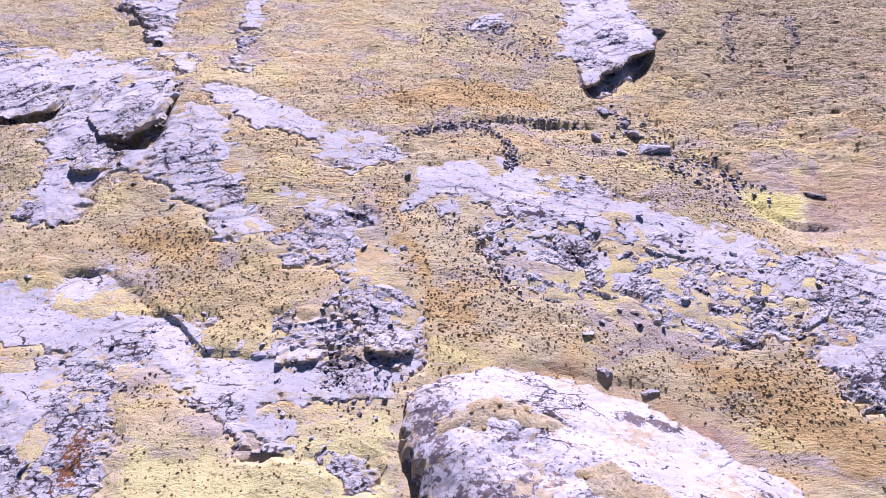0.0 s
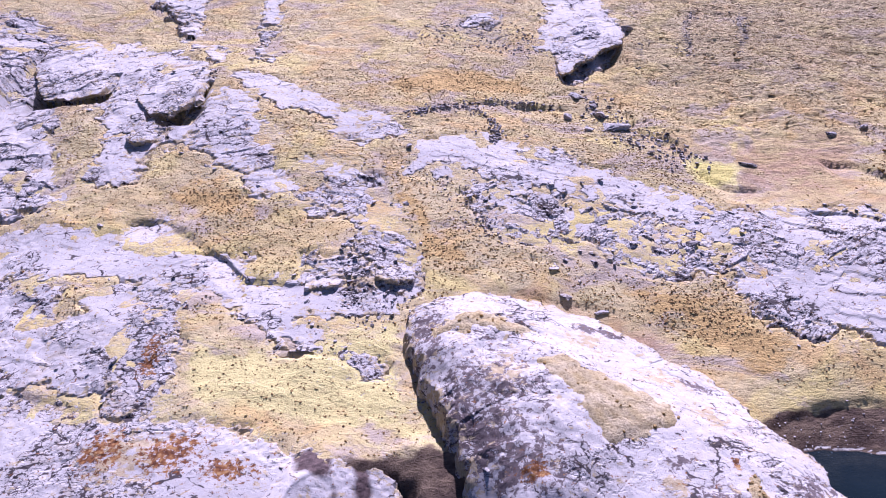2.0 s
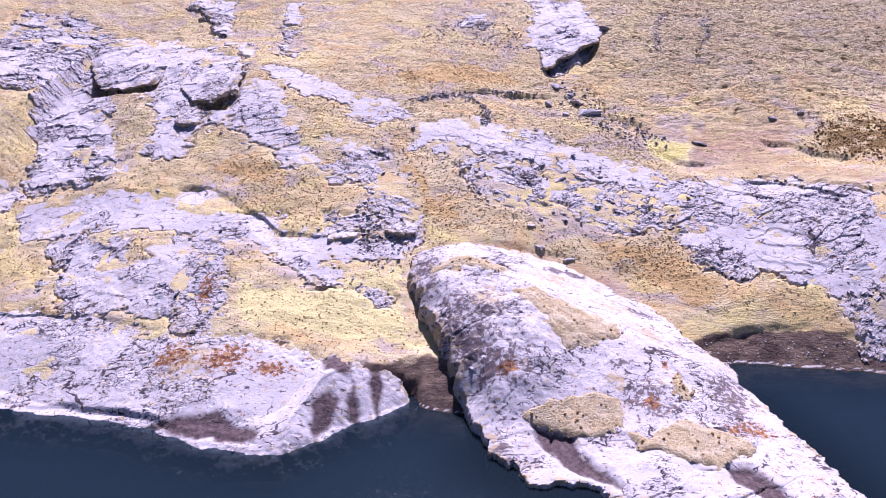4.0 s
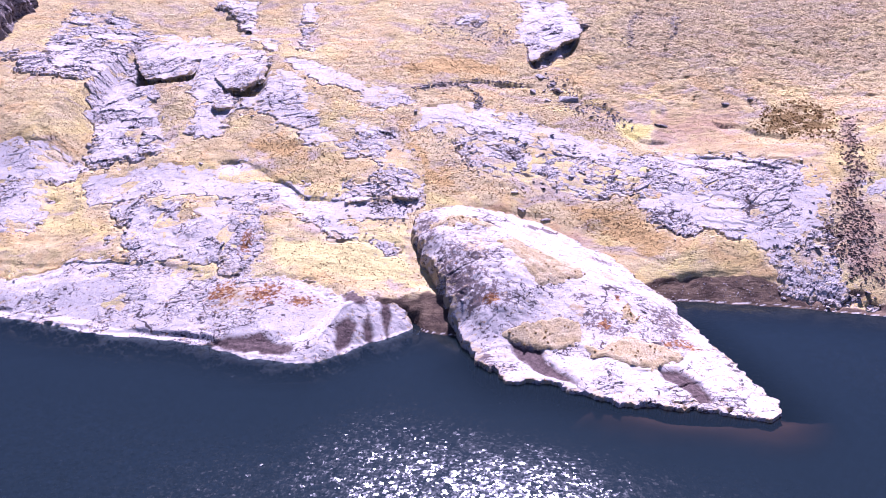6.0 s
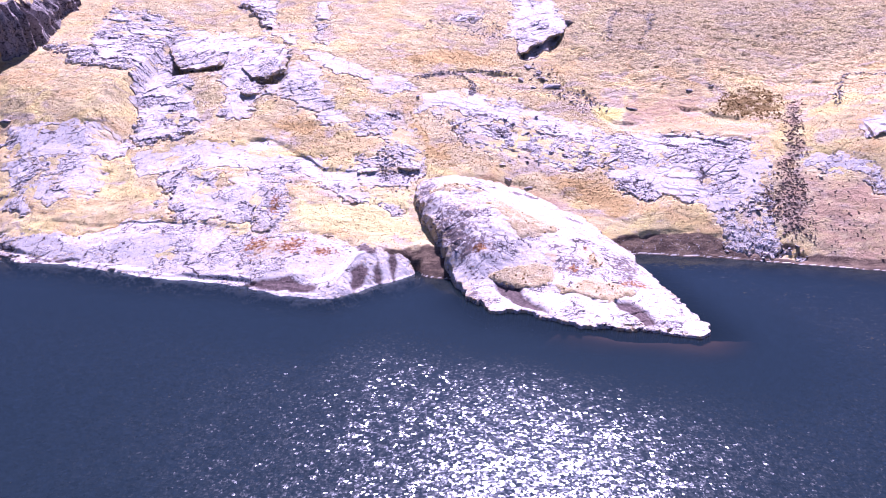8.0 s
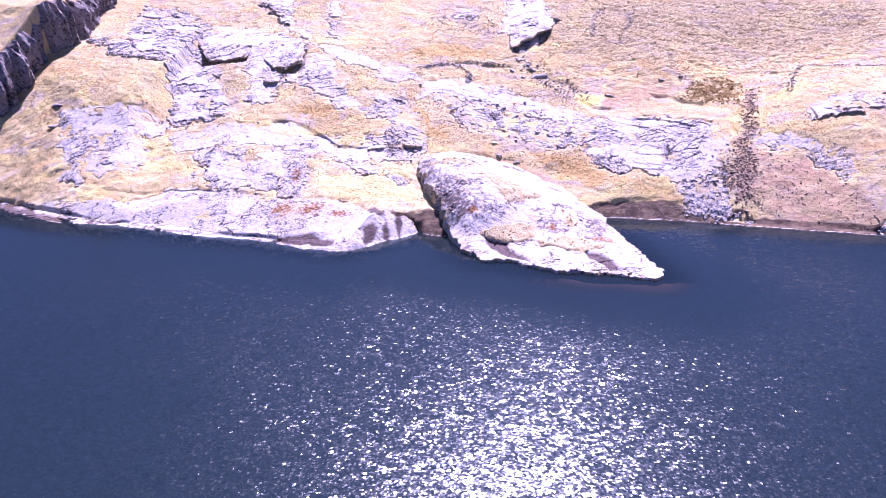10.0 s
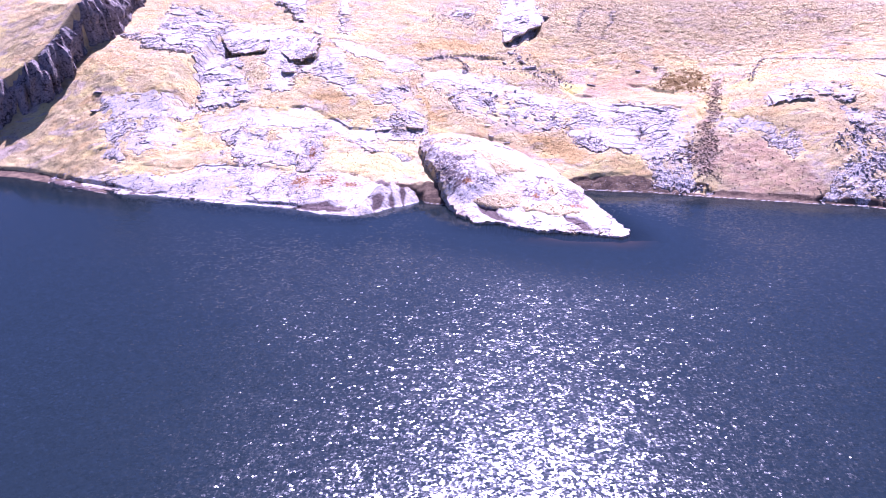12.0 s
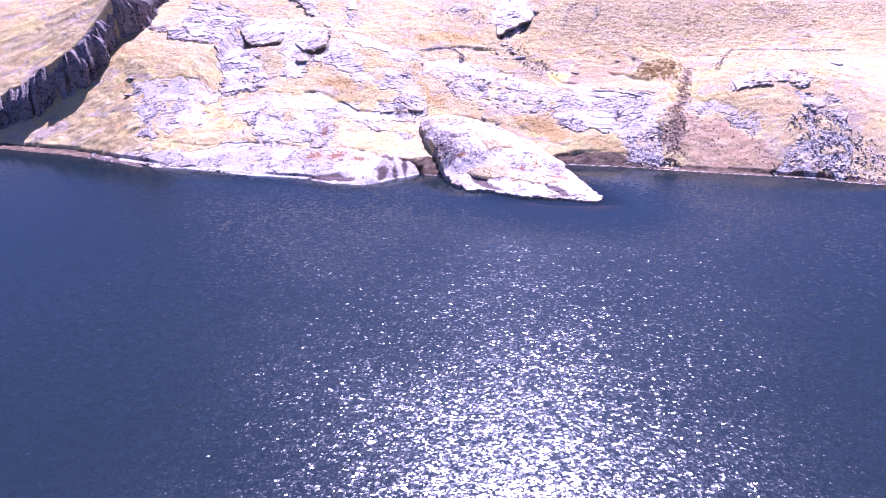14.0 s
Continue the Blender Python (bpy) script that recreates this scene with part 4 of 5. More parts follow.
def outcrop(key, label, high=0.2, edge=0.5, block=(2.4, 1.2), turn=20.0, jag=0.15, step=0.1, period=1.3, top=None, loose=0,
            lichen=(), dark=(), wet=0.0, wet_line=0.45, grid=0.13, over=0.0, calm=None, shatter=0.45, hollows=(), sunk=0.36, film=(), swell=None, name="rock_outcrop"):
    """A patch of bare bedrock in the slope: smooth plates, shattered zones, and ledges that break off downhill."""
    seed, _, _, outline = PLANS[key]
    pts = np.array(outline)
    (x0, y0), (x1, y1) = pts.min(0) - 1.2, pts.max(0) + 1.2
    xs, ys = np.arange(x0, x1, grid), np.arange(y0, y1, grid)
    x, y = np.meshgrid(xs, ys)
    c, s = math.cos(radians(turn)), math.sin(radians(turn))
    c2, s2 = math.cos(radians(turn + 57)), math.sin(radians(turn + 57))

    def surface(x, y):
        d = rock_edge(key, x, y)
        wx, wy = 0.8 * fbm(x / 2.5, y / 2.5, seed + 80), 0.8 * fbm(x / 2.5, y / 2.5, seed + 90)
        other = value_noise((x + wx) / 4.5, (y + wy) / 3.8, seed + 55) > 0.55
        ca, sa = np.where(other, c2, c), np.where(other, s2, s)
        u, v = (x * ca + y * sa), (-x * sa + y * ca)
        gap, number, ox, oy = cells((u + 0.5 * wx) / block[0], (v + 0.5 * wy) / block[1] / 1.2, seed)
        gap2, number2, ox2, oy2 = cells((u + 0.3 * wx) / block[0] * 2.6, (v + 0.3 * wy) / block[1] * 1.9, seed + 3)
        tip, tip2 = (number * 7.13) % 1 - 0.5, (number2 * 5.37) % 1 - 0.5
        broken = soft((value_noise(x / 3.4, y / 2.8, seed + 8) * 0.75 + 0.25 * value_noise(x / 1.1, y / 0.9, seed + 28) - 0.68 + 0.5 * shatter) / 0.16)
        rough = (0.4 + 0.6 * broken) * jag * (1.5 * (number - 0.5) + 1.4 * ox * tip - oy * (0.35 + 1.5 * (number - 0.5)))
        rough = rough + (0.12 + 0.88 * broken) * jag * (1.0 * (number2 - 0.5) - 0.9 * oy2 * (0.15 + tip2) + 0.6 * ox2 * tip2)
        rough = rough - jag * (0.9 * soft(1 - gap / 0.09) * (number > 0.55) * (0.25 + 0.75 * broken) + 0.7 * broken * soft(1 - gap2 / 0.12) * (number2 > 0.5))
        q = (-x * s + y * c + 1.2 * wx + 2.2 * fbm(x / 5, y / 5, seed + 15) + 0.8 * (number - 0.5)) / (1.5 * period)
        w = q - np.floor(q)
        ledge = soft((value_noise((x * c + y * s) / 2.6, np.floor(q) * 3.3, seed + 18) - 0.55) / 0.15)
        rough = rough - 1.4 * step * ledge * np.where(w > 0.9, (1 - w) / 0.1, w / 0.9)
        rough = rough + 0.07 * fbm(x / 1.4, y / 1.4, seed + 33, 3)
        if top is None:
            rough = 0.75 * rough
        if calm:
            still = soft((x - calm[0]) / (calm[1] - calm[0]))
            rough, broken = rough * (1 - 0.9 * still), broken * (1 - 0.9 * still)
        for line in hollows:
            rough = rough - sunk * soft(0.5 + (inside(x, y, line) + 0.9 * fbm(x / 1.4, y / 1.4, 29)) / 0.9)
        rise = soft(d / edge)
        if top is not None:
            rough = rough + 0.08 * fbm(x / 0.6, y / 0.6, seed + 41, 3)
        if top is None:
            z = ground(x, y, 1) + (banks(x, y) if over else 0.0) - 0.34 + (soft(d / 2.5) * np.interp(x, *swell) if swell else 0.0) + rise * (0.30 + (1.0 if over else 0.5) * high * fall(x, y, outline) * soft(d / (1.8 * edge) + 0.2) + rough)
        else:
            low = np.maximum(ground(x, y, 1), -1.6)
            z = low - 0.16 + rise * np.maximum(top(x, y) + rough - low + 0.12, 0.1)
        return z, d, broken

    z, d, broken = surface(x, y)
    # an undercut lip: the brow is carried out over its foot
    y = y - over * soft(d / edge) * soft((fall(x, y, outline) - 0.25) / 0.5)
    quads = lattice(len(xs), len(ys))
    keep = (d.ravel() > -0.2)[quads].all(1)
    quads = quads[keep]
    used, back = np.unique(quads, return_inverse=True)
    co = np.stack([x, y, z], -1).reshape(-1, 3)[used]
    base = Vector((float(pts[:, 0].mean()), float(pts[:, 1].mean()), 0))
    base.z = float(ground(np.array([base.x]), np.array([base.y]))[0])
    root = new(name)
    root.location = base
    ob = sheet("bedrock", co - np.array(base), back.reshape(-1, 4), ROCK, root, False)
    px, py, pz = co.T
    lich = np.zeros(len(co))
    for cx, cy, rx, ry in lichen:
        lich = np.maximum(lich, np.clip(1.25 - np.hypot((px - cx) / rx, (py - cy) / ry), 0, 1))
    dk = np.zeros(len(co))
    for cx, cy, rx, ry in dark:
        dk = np.maximum(dk, np.clip(1.3 - np.hypot((px - cx) / rx, (py - cy) / ry), 0, 1))
    # hollows coloured dark: wet rock, with the shade of the recess painted in
    wet_shade = np.zeros(len(co))
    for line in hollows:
        wet_shade = np.maximum(wet_shade, soft(0.5 + (inside(px, py, line) + 0.9 * fbm(px / 1.4, py / 1.4, 29)) / 1.0))
    soil = soft((1.5 - d.ravel()[used]) / 1.5)
    for cx, cy, rx, ry in film:
        soil = np.maximum(soil, np.clip(1.6 - np.hypot((px - cx) / rx, (py - cy) / ry), 0, 1.1))
    masks(ob, "soil", soil, 1 - broken.ravel()[used])
    masks(ob, "stain", lich, dk, np.maximum(wet_shade, wet * soft((wet_line - pz) / 0.4)))
    rng = random.Random(seed)
    tries = 0
    while loose and tries < 4000:
        tries += 1
        bx, by = rng.uniform(x0, x1), rng.uniform(y0, y1)
        zz, dd, _ = surface(np.array([bx]), np.array([by]))
        if not -0.9 < dd[0] < 2.5 or (dd[0] > 1.0 and rng.random() < 0.5):
            continue
        loose -= 1
        size = rng.choice((0.2, 0.26, 0.3, 0.36, 0.42, 0.6)) * rng.uniform(0.8, 1.2)
        b = new("block", rng.choice(BLOCKS))
        b.parent = root
        b.matrix_basis = Matrix.Translation(Vector((bx, by, float(max(zz[0], ground(np.array([bx]), np.array([by]))[0])) + 0.12 * size)) - base) @ pose(0, 0, 0, rng.uniform(-25, 10), rng.uniform(-15, 15), rng.uniform(0, 360)) @ Matrix.Diagonal((size * rng.uniform(0.9, 1.5), size * rng.uniform(0.7, 1.2), size * rng.uniform(0.32, 0.58), 1))
    return tagged(root, label, "rock", "rock outcrops on the slope")


outcrop("cave_wall", "tall white fractured rock wall with a dark overhang",
        high=0.3, edge=0.5, block=(3.0, 1.6), turn=-25, jag=0.24, step=0.13, period=2.2, shatter=0.75, loose=21)
outcrop("cave_blocks", "heap of dark shadowed blocks below the cliff",
        high=0.7, edge=0.5, block=(2.2, 1.5), turn=10, jag=0.33, step=0.11, period=2.0, shatter=0.9, loose=11)
outcrop("step_slab", "white stepped slab with dark undercut ledges",
        high=0.21, edge=0.5, block=(3.2, 2.0), turn=30, jag=0.19, step=0.13, period=2.6, shatter=0.5, loose=16)
outcrop("mid_slab", "smooth white slab breaking off down the grass slope",
        high=0.13, edge=0.5, block=(3.0, 1.6), turn=15, jag=0.12, step=0.078, period=1.8, shatter=0.35, loose=16)
outcrop("blob", "small pale rock knob in golden grass",
        high=0.24, edge=0.5, jag=0.12, loose=3)
outcrop("long_slab", "long smooth pale slab across the slope",
        high=0.06, edge=0.5, block=(3.5, 1.4), turn=-20, jag=0.075, step=0.054, period=1.6, shatter=0.2, loose=9)
outcrop("column", "pale rock rib with a dark shaded side",
        high=1.0, edge=0.5, block=(2.0, 2.0), jag=0.24, loose=4)
outcrop("column_foot", "broken pale ledge below the rock rib",
        high=0.36, edge=0.5, jag=0.16, loose=4)
outcrop("gully", "stony grey rib in a narrow gully",
        high=0.3, edge=0.5, block=(1.5, 1.5), jag=0.19, loose=9)
outcrop("patch_top", "grey rock knob on the upper slope",
        high=0.3, edge=0.5, jag=0.16, loose=4)
outcrop("top_slab", "white slab with a dark broken lower edge",
        high=0.3, edge=0.5, block=(3.5, 1.8), turn=35, jag=0.16, step=0.11, period=2.0, loose=7)
outcrop("center_slab", "tilted white slab of split ledges in the grass",
        high=0.21, edge=0.5, block=(2.6, 1.6), turn=-25, jag=0.15, step=0.11, period=1.7, shatter=0.5, loose=21)
outcrop("center_ledges", "dark broken ledges and shattered blocks",
        high=0.24, edge=0.5, block=(2.2, 0.9), turn=5, jag=0.19, step=0.13, period=1.2, shatter=0.9, loose=28)
outcrop("band", "long smooth white rock band across the slope",
        high=0.11, edge=0.5, block=(3.2, 1.3), turn=-22, jag=0.1, step=0.072, period=1.5, shatter=0.3, loose=25)
outcrop("broken", "shattered white rock with dark cracks and rubble",
        high=0.072, edge=0.5, block=(1.7, 0.9), turn=-18, jag=0.19, step=0.096, period=1.1, shatter=0.85, loose=62)
outcrop("crossed", "white slab cut by crossing dark cracks",
        high=0.14, edge=0.5, block=(3.0, 1.2), turn=-25, jag=0.16, step=0.1, period=1.4, shatter=0.62, loose=42)
outcrop("pale_scree", "pale broken rock running down to the water",
        high=0.054, edge=0.5, block=(1.4, 1.0), turn=30, jag=0.19, step=0.072, period=1.1, shatter=0.9, loose=35)
outcrop("left_band", "smooth pale slabs lying along the slope",
        high=0.084, edge=0.5, block=(4.5, 1.6), turn=4, jag=0.075, step=0.058, period=1.8, shatter=0.2, loose=9)
outcrop("left_face", "white rock face with crossing cracks and rusty streaks",
        high=0.14, edge=0.5, block=(2.2, 1.8), turn=60, jag=0.15, step=0.054, period=1.8, shatter=0.55, loose=18, lichen=((-22.6, 33.5, 0.9, 2.6),))
outcrop("tongue", "flat pale slab tongue with fine cracks",
        high=0.054, edge=0.5, block=(3.6, 2.2), turn=10, jag=0.065, step=0.043, period=2.0, shatter=0.2, loose=12)
outcrop("small_low", "small pale rock patch in the turf",
        high=0.054, edge=0.5, jag=0.071, step=0.036, loose=2)
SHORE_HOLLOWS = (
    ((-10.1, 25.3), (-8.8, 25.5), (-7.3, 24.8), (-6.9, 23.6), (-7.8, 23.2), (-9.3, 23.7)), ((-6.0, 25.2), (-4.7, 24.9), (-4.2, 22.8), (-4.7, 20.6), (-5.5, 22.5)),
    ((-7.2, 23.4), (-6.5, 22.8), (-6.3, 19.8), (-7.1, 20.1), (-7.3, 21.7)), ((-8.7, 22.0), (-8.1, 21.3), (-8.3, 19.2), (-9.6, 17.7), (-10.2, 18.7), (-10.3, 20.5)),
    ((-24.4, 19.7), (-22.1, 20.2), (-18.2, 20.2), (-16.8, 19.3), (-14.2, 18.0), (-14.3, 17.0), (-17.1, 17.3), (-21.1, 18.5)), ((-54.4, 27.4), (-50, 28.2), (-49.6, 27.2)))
outcrop("shore_slab", "white rounded shore slab with orange lichen and dark shaded wet hollows",
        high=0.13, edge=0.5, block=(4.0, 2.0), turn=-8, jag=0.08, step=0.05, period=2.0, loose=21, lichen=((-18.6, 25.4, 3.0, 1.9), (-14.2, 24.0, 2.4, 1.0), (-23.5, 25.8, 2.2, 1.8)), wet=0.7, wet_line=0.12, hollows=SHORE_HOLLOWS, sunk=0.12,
        film=((-22.0, 25.4, 2.6, 1.8),), calm=(-19, -13), shatter=0.42, swell=((-30, -20, -10, -4), (0.0, 0.2, 0.3, 0.15)))
outcrop("far_left_band", "low grey bedrock band in the grass",
        high=0.072, edge=0.5, block=(4.0, 1.4), jag=0.12, step=0.072, loose=9)
outcrop("far_left_face", "white bedrock patch in the grass",
        high=0.09, edge=0.5, jag=0.12, step=0.054, loose=5)
outcrop("far_left_strip", "broken pale rock strip in the grass",
        high=0.09, edge=0.5, jag=0.14, step=0.072, loose=7)
outcrop("far_shore_left", "pale rock along the water's edge",
        high=0.054, edge=0.5, block=(3.0, 1.4), turn=-10, jag=0.093, step=0.054, loose=11, wet=0.9)
outcrop("right_rubble", "white boulder field running down to the water",
        high=0.054, edge=0.5, block=(1.5, 1.1), turn=20, jag=0.13, step=0.05, period=1.8, shatter=0.9, loose=62)
outcrop("right_ledge", "pale ledge with a dark broken edge",
        high=0.25, edge=0.4, block=(2.6, 1.4), turn=-10, jag=0.17, step=0.13, period=1.7, over=0.5, loose=11)
outcrop("right_white", "curved white rock band beside red scree",
        high=0.054, edge=0.5, jag=0.1, step=0.054, loose=9)
outcrop("right_mid", "dark broken rocks above the boulder field",
        high=0.3, edge=0.5, jag=0.24, step=0.09, loose=11)
outcrop("ledge_a", "undercut rock ledge over a dark hollow",
        high=0.06, edge=0.3, over=1.5, block=(3, 2), jag=0.17, loose=4)
outcrop("ledge_b", "undercut white ledge with a dark shaded face",
        high=0.06, edge=0.3, over=1.1, block=(2.4, 1.6), jag=0.21, loose=6)
outcrop("ledge_c", "short rock step with a shaded face",
        high=0.25, edge=0.3, over=0.8, block=(2.4, 1.6), jag=0.17, loose=3)
outcrop("ledge_d", "overhanging dark edge of the upper slab",
        high=0.06, edge=0.3, over=1.1, block=(2.6, 1.6), jag=0.26, loose=5)
outcrop("ledge_e", "square broken rock step above a dark gap",
        high=0.45, edge=0.3, over=0.8, block=(1.8, 1.2), jag=0.26, loose=10)
outcrop("ledge_f", "thin split ledge in the turf",
        high=0.5, edge=0.3, over=0.6, block=(1.8, 0.9), jag=0.21, loose=6)

# ---- the whaleback headland that runs out into the lake ----
CREST = np.array([
    (-1.8, 37.2, 7.5), (-0.3, 32.6, 7.0), (0.5, 36.8, 8.0), (3.4, 29.3, 7.0), (4.6, 31.4, 7.1), (7.4, 32.5, 7.4), (8.3, 39.5, 7.2), (4.7, 25.5, 5.4), (9.1, 25.0, 5.9),
    (12.6, 31.4, 5.8), (2.5, 23.8, 3.6), (5.4, 21.1, 3.5), (11.8, 23.1, 3.9), (14.5, 20.1, 2.4), (16.8, 26.7, 4.6), (20.6, 29.2, 3.8), (20.2, 23.1, 3.2), (24.0, 24.0, 2.6),
    (20.6, 20.5, 2.5), (8.7, 18.2, 1.5), (15.4, 18.4, 1.8), (18.0, 13.3, 1.4), (22.4, 14.4, 1.2), (13.4, 16.2, 1.2), (19.5, 36.0, 4.4), (4.6, 17.5, 1.0), (7.5, 12.8, 0.45),
    (14.5, 10.6, 0.45), (22.7, 8.1, 0.45), (31.0, 7.0, 0.4), (30.2, 13.3, 0.6), (28.6, 19.2, 0.8), (27.5, 23.0, 1.0), (14.0, 40.5, 6.4), (3.0, 43.0, 8.0), (-2.0, 41.0, 7.6),
    (-1.3, 31.3, 5.2), (-0.3, 27.4, 4.2), (1.6, 24.3, 3.0), (-2.2, 34.6, 6.3), (3.2, 21.6, 1.7)])


def spline_weights():
    d = np.hypot(CREST[:, None, 0] - CREST[None, :, 0], CREST[:, None, 1] - CREST[None, :, 1])
    n = len(CREST)
    a = np.zeros((n + 3, n + 3))
    a[:n, :n] = np.where(d > 0, d * d * np.log(np.maximum(d, 1e-6)), 0) + np.eye(n) * 1.5
    a[:n, n:] = np.c_[np.ones(n), CREST[:, :2]]
    a[n:, :n] = a[:n, n:].T
    return np.linalg.solve(a, np.r_[CREST[:, 2], np.zeros(3)])


CREST_W = spline_weights()


def headland_top(x, y):
    z = CREST_W[-3] + CREST_W[-2] * x + CREST_W[-1] * y
    for (px, py, _), w in zip(CREST, CREST_W):
        d = np.hypot(x - px, y - py) + 1e-6
        z = z + w * d * d * np.log(d)
    dome = soft(1.5 - np.hypot((x - 4.0) / 7, (y - 27.5) / 8))
    return z + 0.3 * fbm(x / 5, y / 5, 77) + (0.16 + 0.6 * dome) * fbm(x / 1.8, y / 1.8, 78)


# a shaded step in the rock, its shade painted by the wet colour
WEDGE = ((8.3, 17.8), (11.1, 16.9), (11.9, 15.3), (13.9, 12.4), (14.3, 11.4), (11.8, 12.9), (10.2, 14.0), (8.8, 16.0))
TIP_HOLLOW = ((22.1, 13.2), (24.0, 13.4), (25.9, 11.5), (25.9, 8.9), (24.7, 8.6), (23.9, 10.9), (22.4, 11.8))
outcrop("headland", "pale whaleback rock headland with dark lichen and orange stains", edge=0.35, block=(3.4, 2.2), turn=-38, jag=0.10, step=0.05, period=2.6, shatter=0.3,
        top=headland_top, loose=26, lichen=((26.0, 17.4, 1.9, 1.1), (20.3, 23.6, 0.5, 0.6), (18.2, 19.6, 0.8, 1.0), (24.2, 17.2, 1.0, 0.6), (6.5, 22.0, 1.2, 0.8)),
        dark=((3.5, 27.5, 4.6, 6.0), (-0.8, 35, 2, 4), (6.5, 22.5, 4.0, 2.0), (5.2, 16.5, 1.2, 3.0), (25.5, 21.0, 2.2, 4.2), (18.5, 20.0, 2.2, 2.4), (12.5, 36.4, 3.0, 0.6), (19.6, 31.5, 2.4, 0.7), (16.0, 23.5, 1.4, 0.8)),
        film=((5.3, 29.7, 1.4, 1.8), (15.5, 21.8, 1.0, 0.8), (12.0, 34.5, 2.2, 1.0), (17.5, 31.5, 1.8, 1.0), (20.0, 28.0, 1.2, 1.0)), wet=1.0, wet_line=0.12, hollows=(WEDGE, TIP_HOLLOW), grid=0.11, name="rock_headland")


def make_shoal():
    """The drowned foot of the headland, seen through the shallow water off its tip."""
    outline = ((13, 12), (24, 8.5), (32, 8.5), (38, 9.0), (37.0, 3.8), (33.0, 1.4), (26, 2.6), (19, 5.2), (14, 8.6))
    xs, ys = np.arange(10, 42, 0.4), np.arange(-3, 16, 0.4)
    x, y = np.meshgrid(xs, ys)
    d = inside(x, y, outline) + 1.6 * fbm(x / 2.5, y / 2.5, 3)
    z = -2.6 + 2.1 * soft((d + 1.5) / 4.0) + 0.3 * fbm(x / 1.2, y / 1.2, 8)
    quads = lattice(len(xs), len(ys))
    quads = quads[(d.ravel() > -1.5)[quads].all(1)]
    used, back = np.unique(quads, return_inverse=True)
    ob = sheet("submerged_shoal", np.stack([x, y, z], -1).reshape(-1, 3)[used], back.reshape(-1, 4), BED)
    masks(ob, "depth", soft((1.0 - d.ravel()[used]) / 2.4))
    tagged(ob, "reddish-brown drowned rock shoal under shallow water", "shoal")


make_shoal()


def tuft_shape(seed, spikes=5):
    rng = np.random.default_rng(seed)
    a = np.arange(spikes) * 2 * np.pi / spikes + rng.uniform(-0.25, 0.25, spikes)
    r0, r1 = rng.uniform(0.35, 0.6, spikes), rng.uniform(0.25, 0.5, spikes)
    ring0 = np.stack([np.cos(a) * r0, np.sin(a) * r0, np.full(spikes, -0.12)], -1)
    ring1 = np.stack([np.cos(a + 0.3) * r1, np.sin(a + 0.3) * r1, rng.uniform(0.2, 0.55, spikes)], -1)
    co = np.vstack([ring0, ring1, [(0, 0, rng.uniform(0.4, 0.6))]])
    tri = []
    for k in range(spikes):
        n = (k + 1) % spikes
        tri += [(k, n, spikes + k), (n, spikes + n, spikes + k), (spikes + k, spikes + n, 2 * spikes)]
    return co, np.array(tri)


def tuft_mesh(seed):
    co, tri = tuft_shape(seed, 7)
    me = bpy.data.meshes.new("tuft")
    me.from_pydata(co.tolist(), [], tri.tolist())
    me.materials.append(TUFT)
    return me


TUFT_MESHES = [tuft_mesh(k) for k in range(3)]


def turf(label, outline, lift=0.04, seed=3, grid=0.18, rim=1.1):
    """A mat of dry turf lying in a hollow of the rock."""
    pts = np.array(outline)
    (x0, y0), (x1, y1) = pts.min(0) - 0.8, pts.max(0) + 0.8
    xs, ys = np.arange(x0, x1, grid), np.arange(y0, y1, grid)
    x, y = np.meshgrid(xs, ys)
    d = inside(x, y, outline) + 1.8 * fbm(x / 1.8, y / 1.8, seed) + 0.6 * fbm(x / 0.4, y / 0.4, seed + 2)
    z = headland_top(x, y) + soft((d + 0.3) / rim) * (0.2 + lift) - 0.16 + 0.32 * fbm(x / 0.7, y / 0.6, seed + 7)
    quads = lattice(len(xs), len(ys))
    quads = quads[(d.ravel() > -0.3)[quads].all(1)]
    used, back = np.unique(quads, return_inverse=True)
    co = np.stack([x, y, z], -1).reshape(-1, 3)[used]
    ob = new("turf_patch")
    ob.location = co.mean(0)
    sheet("sod", co - co.mean(0), back.reshape(-1, 4), TURF, ob)
    rng = random.Random(seed)
    for k in range(18):
        at = rng.randrange(len(co))
        b = new("tuft", TUFT_MESHES[k % len(TUFT_MESHES)])
        b.parent = ob
        b.matrix_basis = Matrix.Translation(Vector(co[at] - co.mean(0))) @ pose(0, 0, 0, 0, 0, rng.uniform(0, 360)) @ Matrix.Scale(rng.uniform(0.15, 0.34), 4)
    return tagged(ob, label, "turf", "turf patches on the headland")


turf("golden dry turf mat along the crown of the headland", ((7.4, 30.9), (9.9, 31.8), (13.1, 30.8), (15.0, 29.4), (17.2, 28.2), (16.9, 25.8), (14.8, 25.4), (12.1, 24.7), (11.2, 25.5), (9.9, 27.1), (8.0, 28.7)), seed=4)
turf("narrow dry turf strip below the headland's rim", ((-0.4, 34.2), (1.8, 36.1), (4.7, 36.6), (7.5, 35.4), (9.4, 33.4), (6.3, 33.6), (3.5, 34.2), (1.3, 33.8)), seed=9)
turf("tan turf ledge above the water on the headland", ((7.7, 18.7), (9.6, 19.6), (11.5, 20.0), (13.9, 20.3), (15.2, 19.6), (15.0, 18.0), (14.3, 17.0), (13.3, 16.5), (11.5, 16.7), (9.9, 17.6)), seed=14, lift=0.14, rim=0.5)
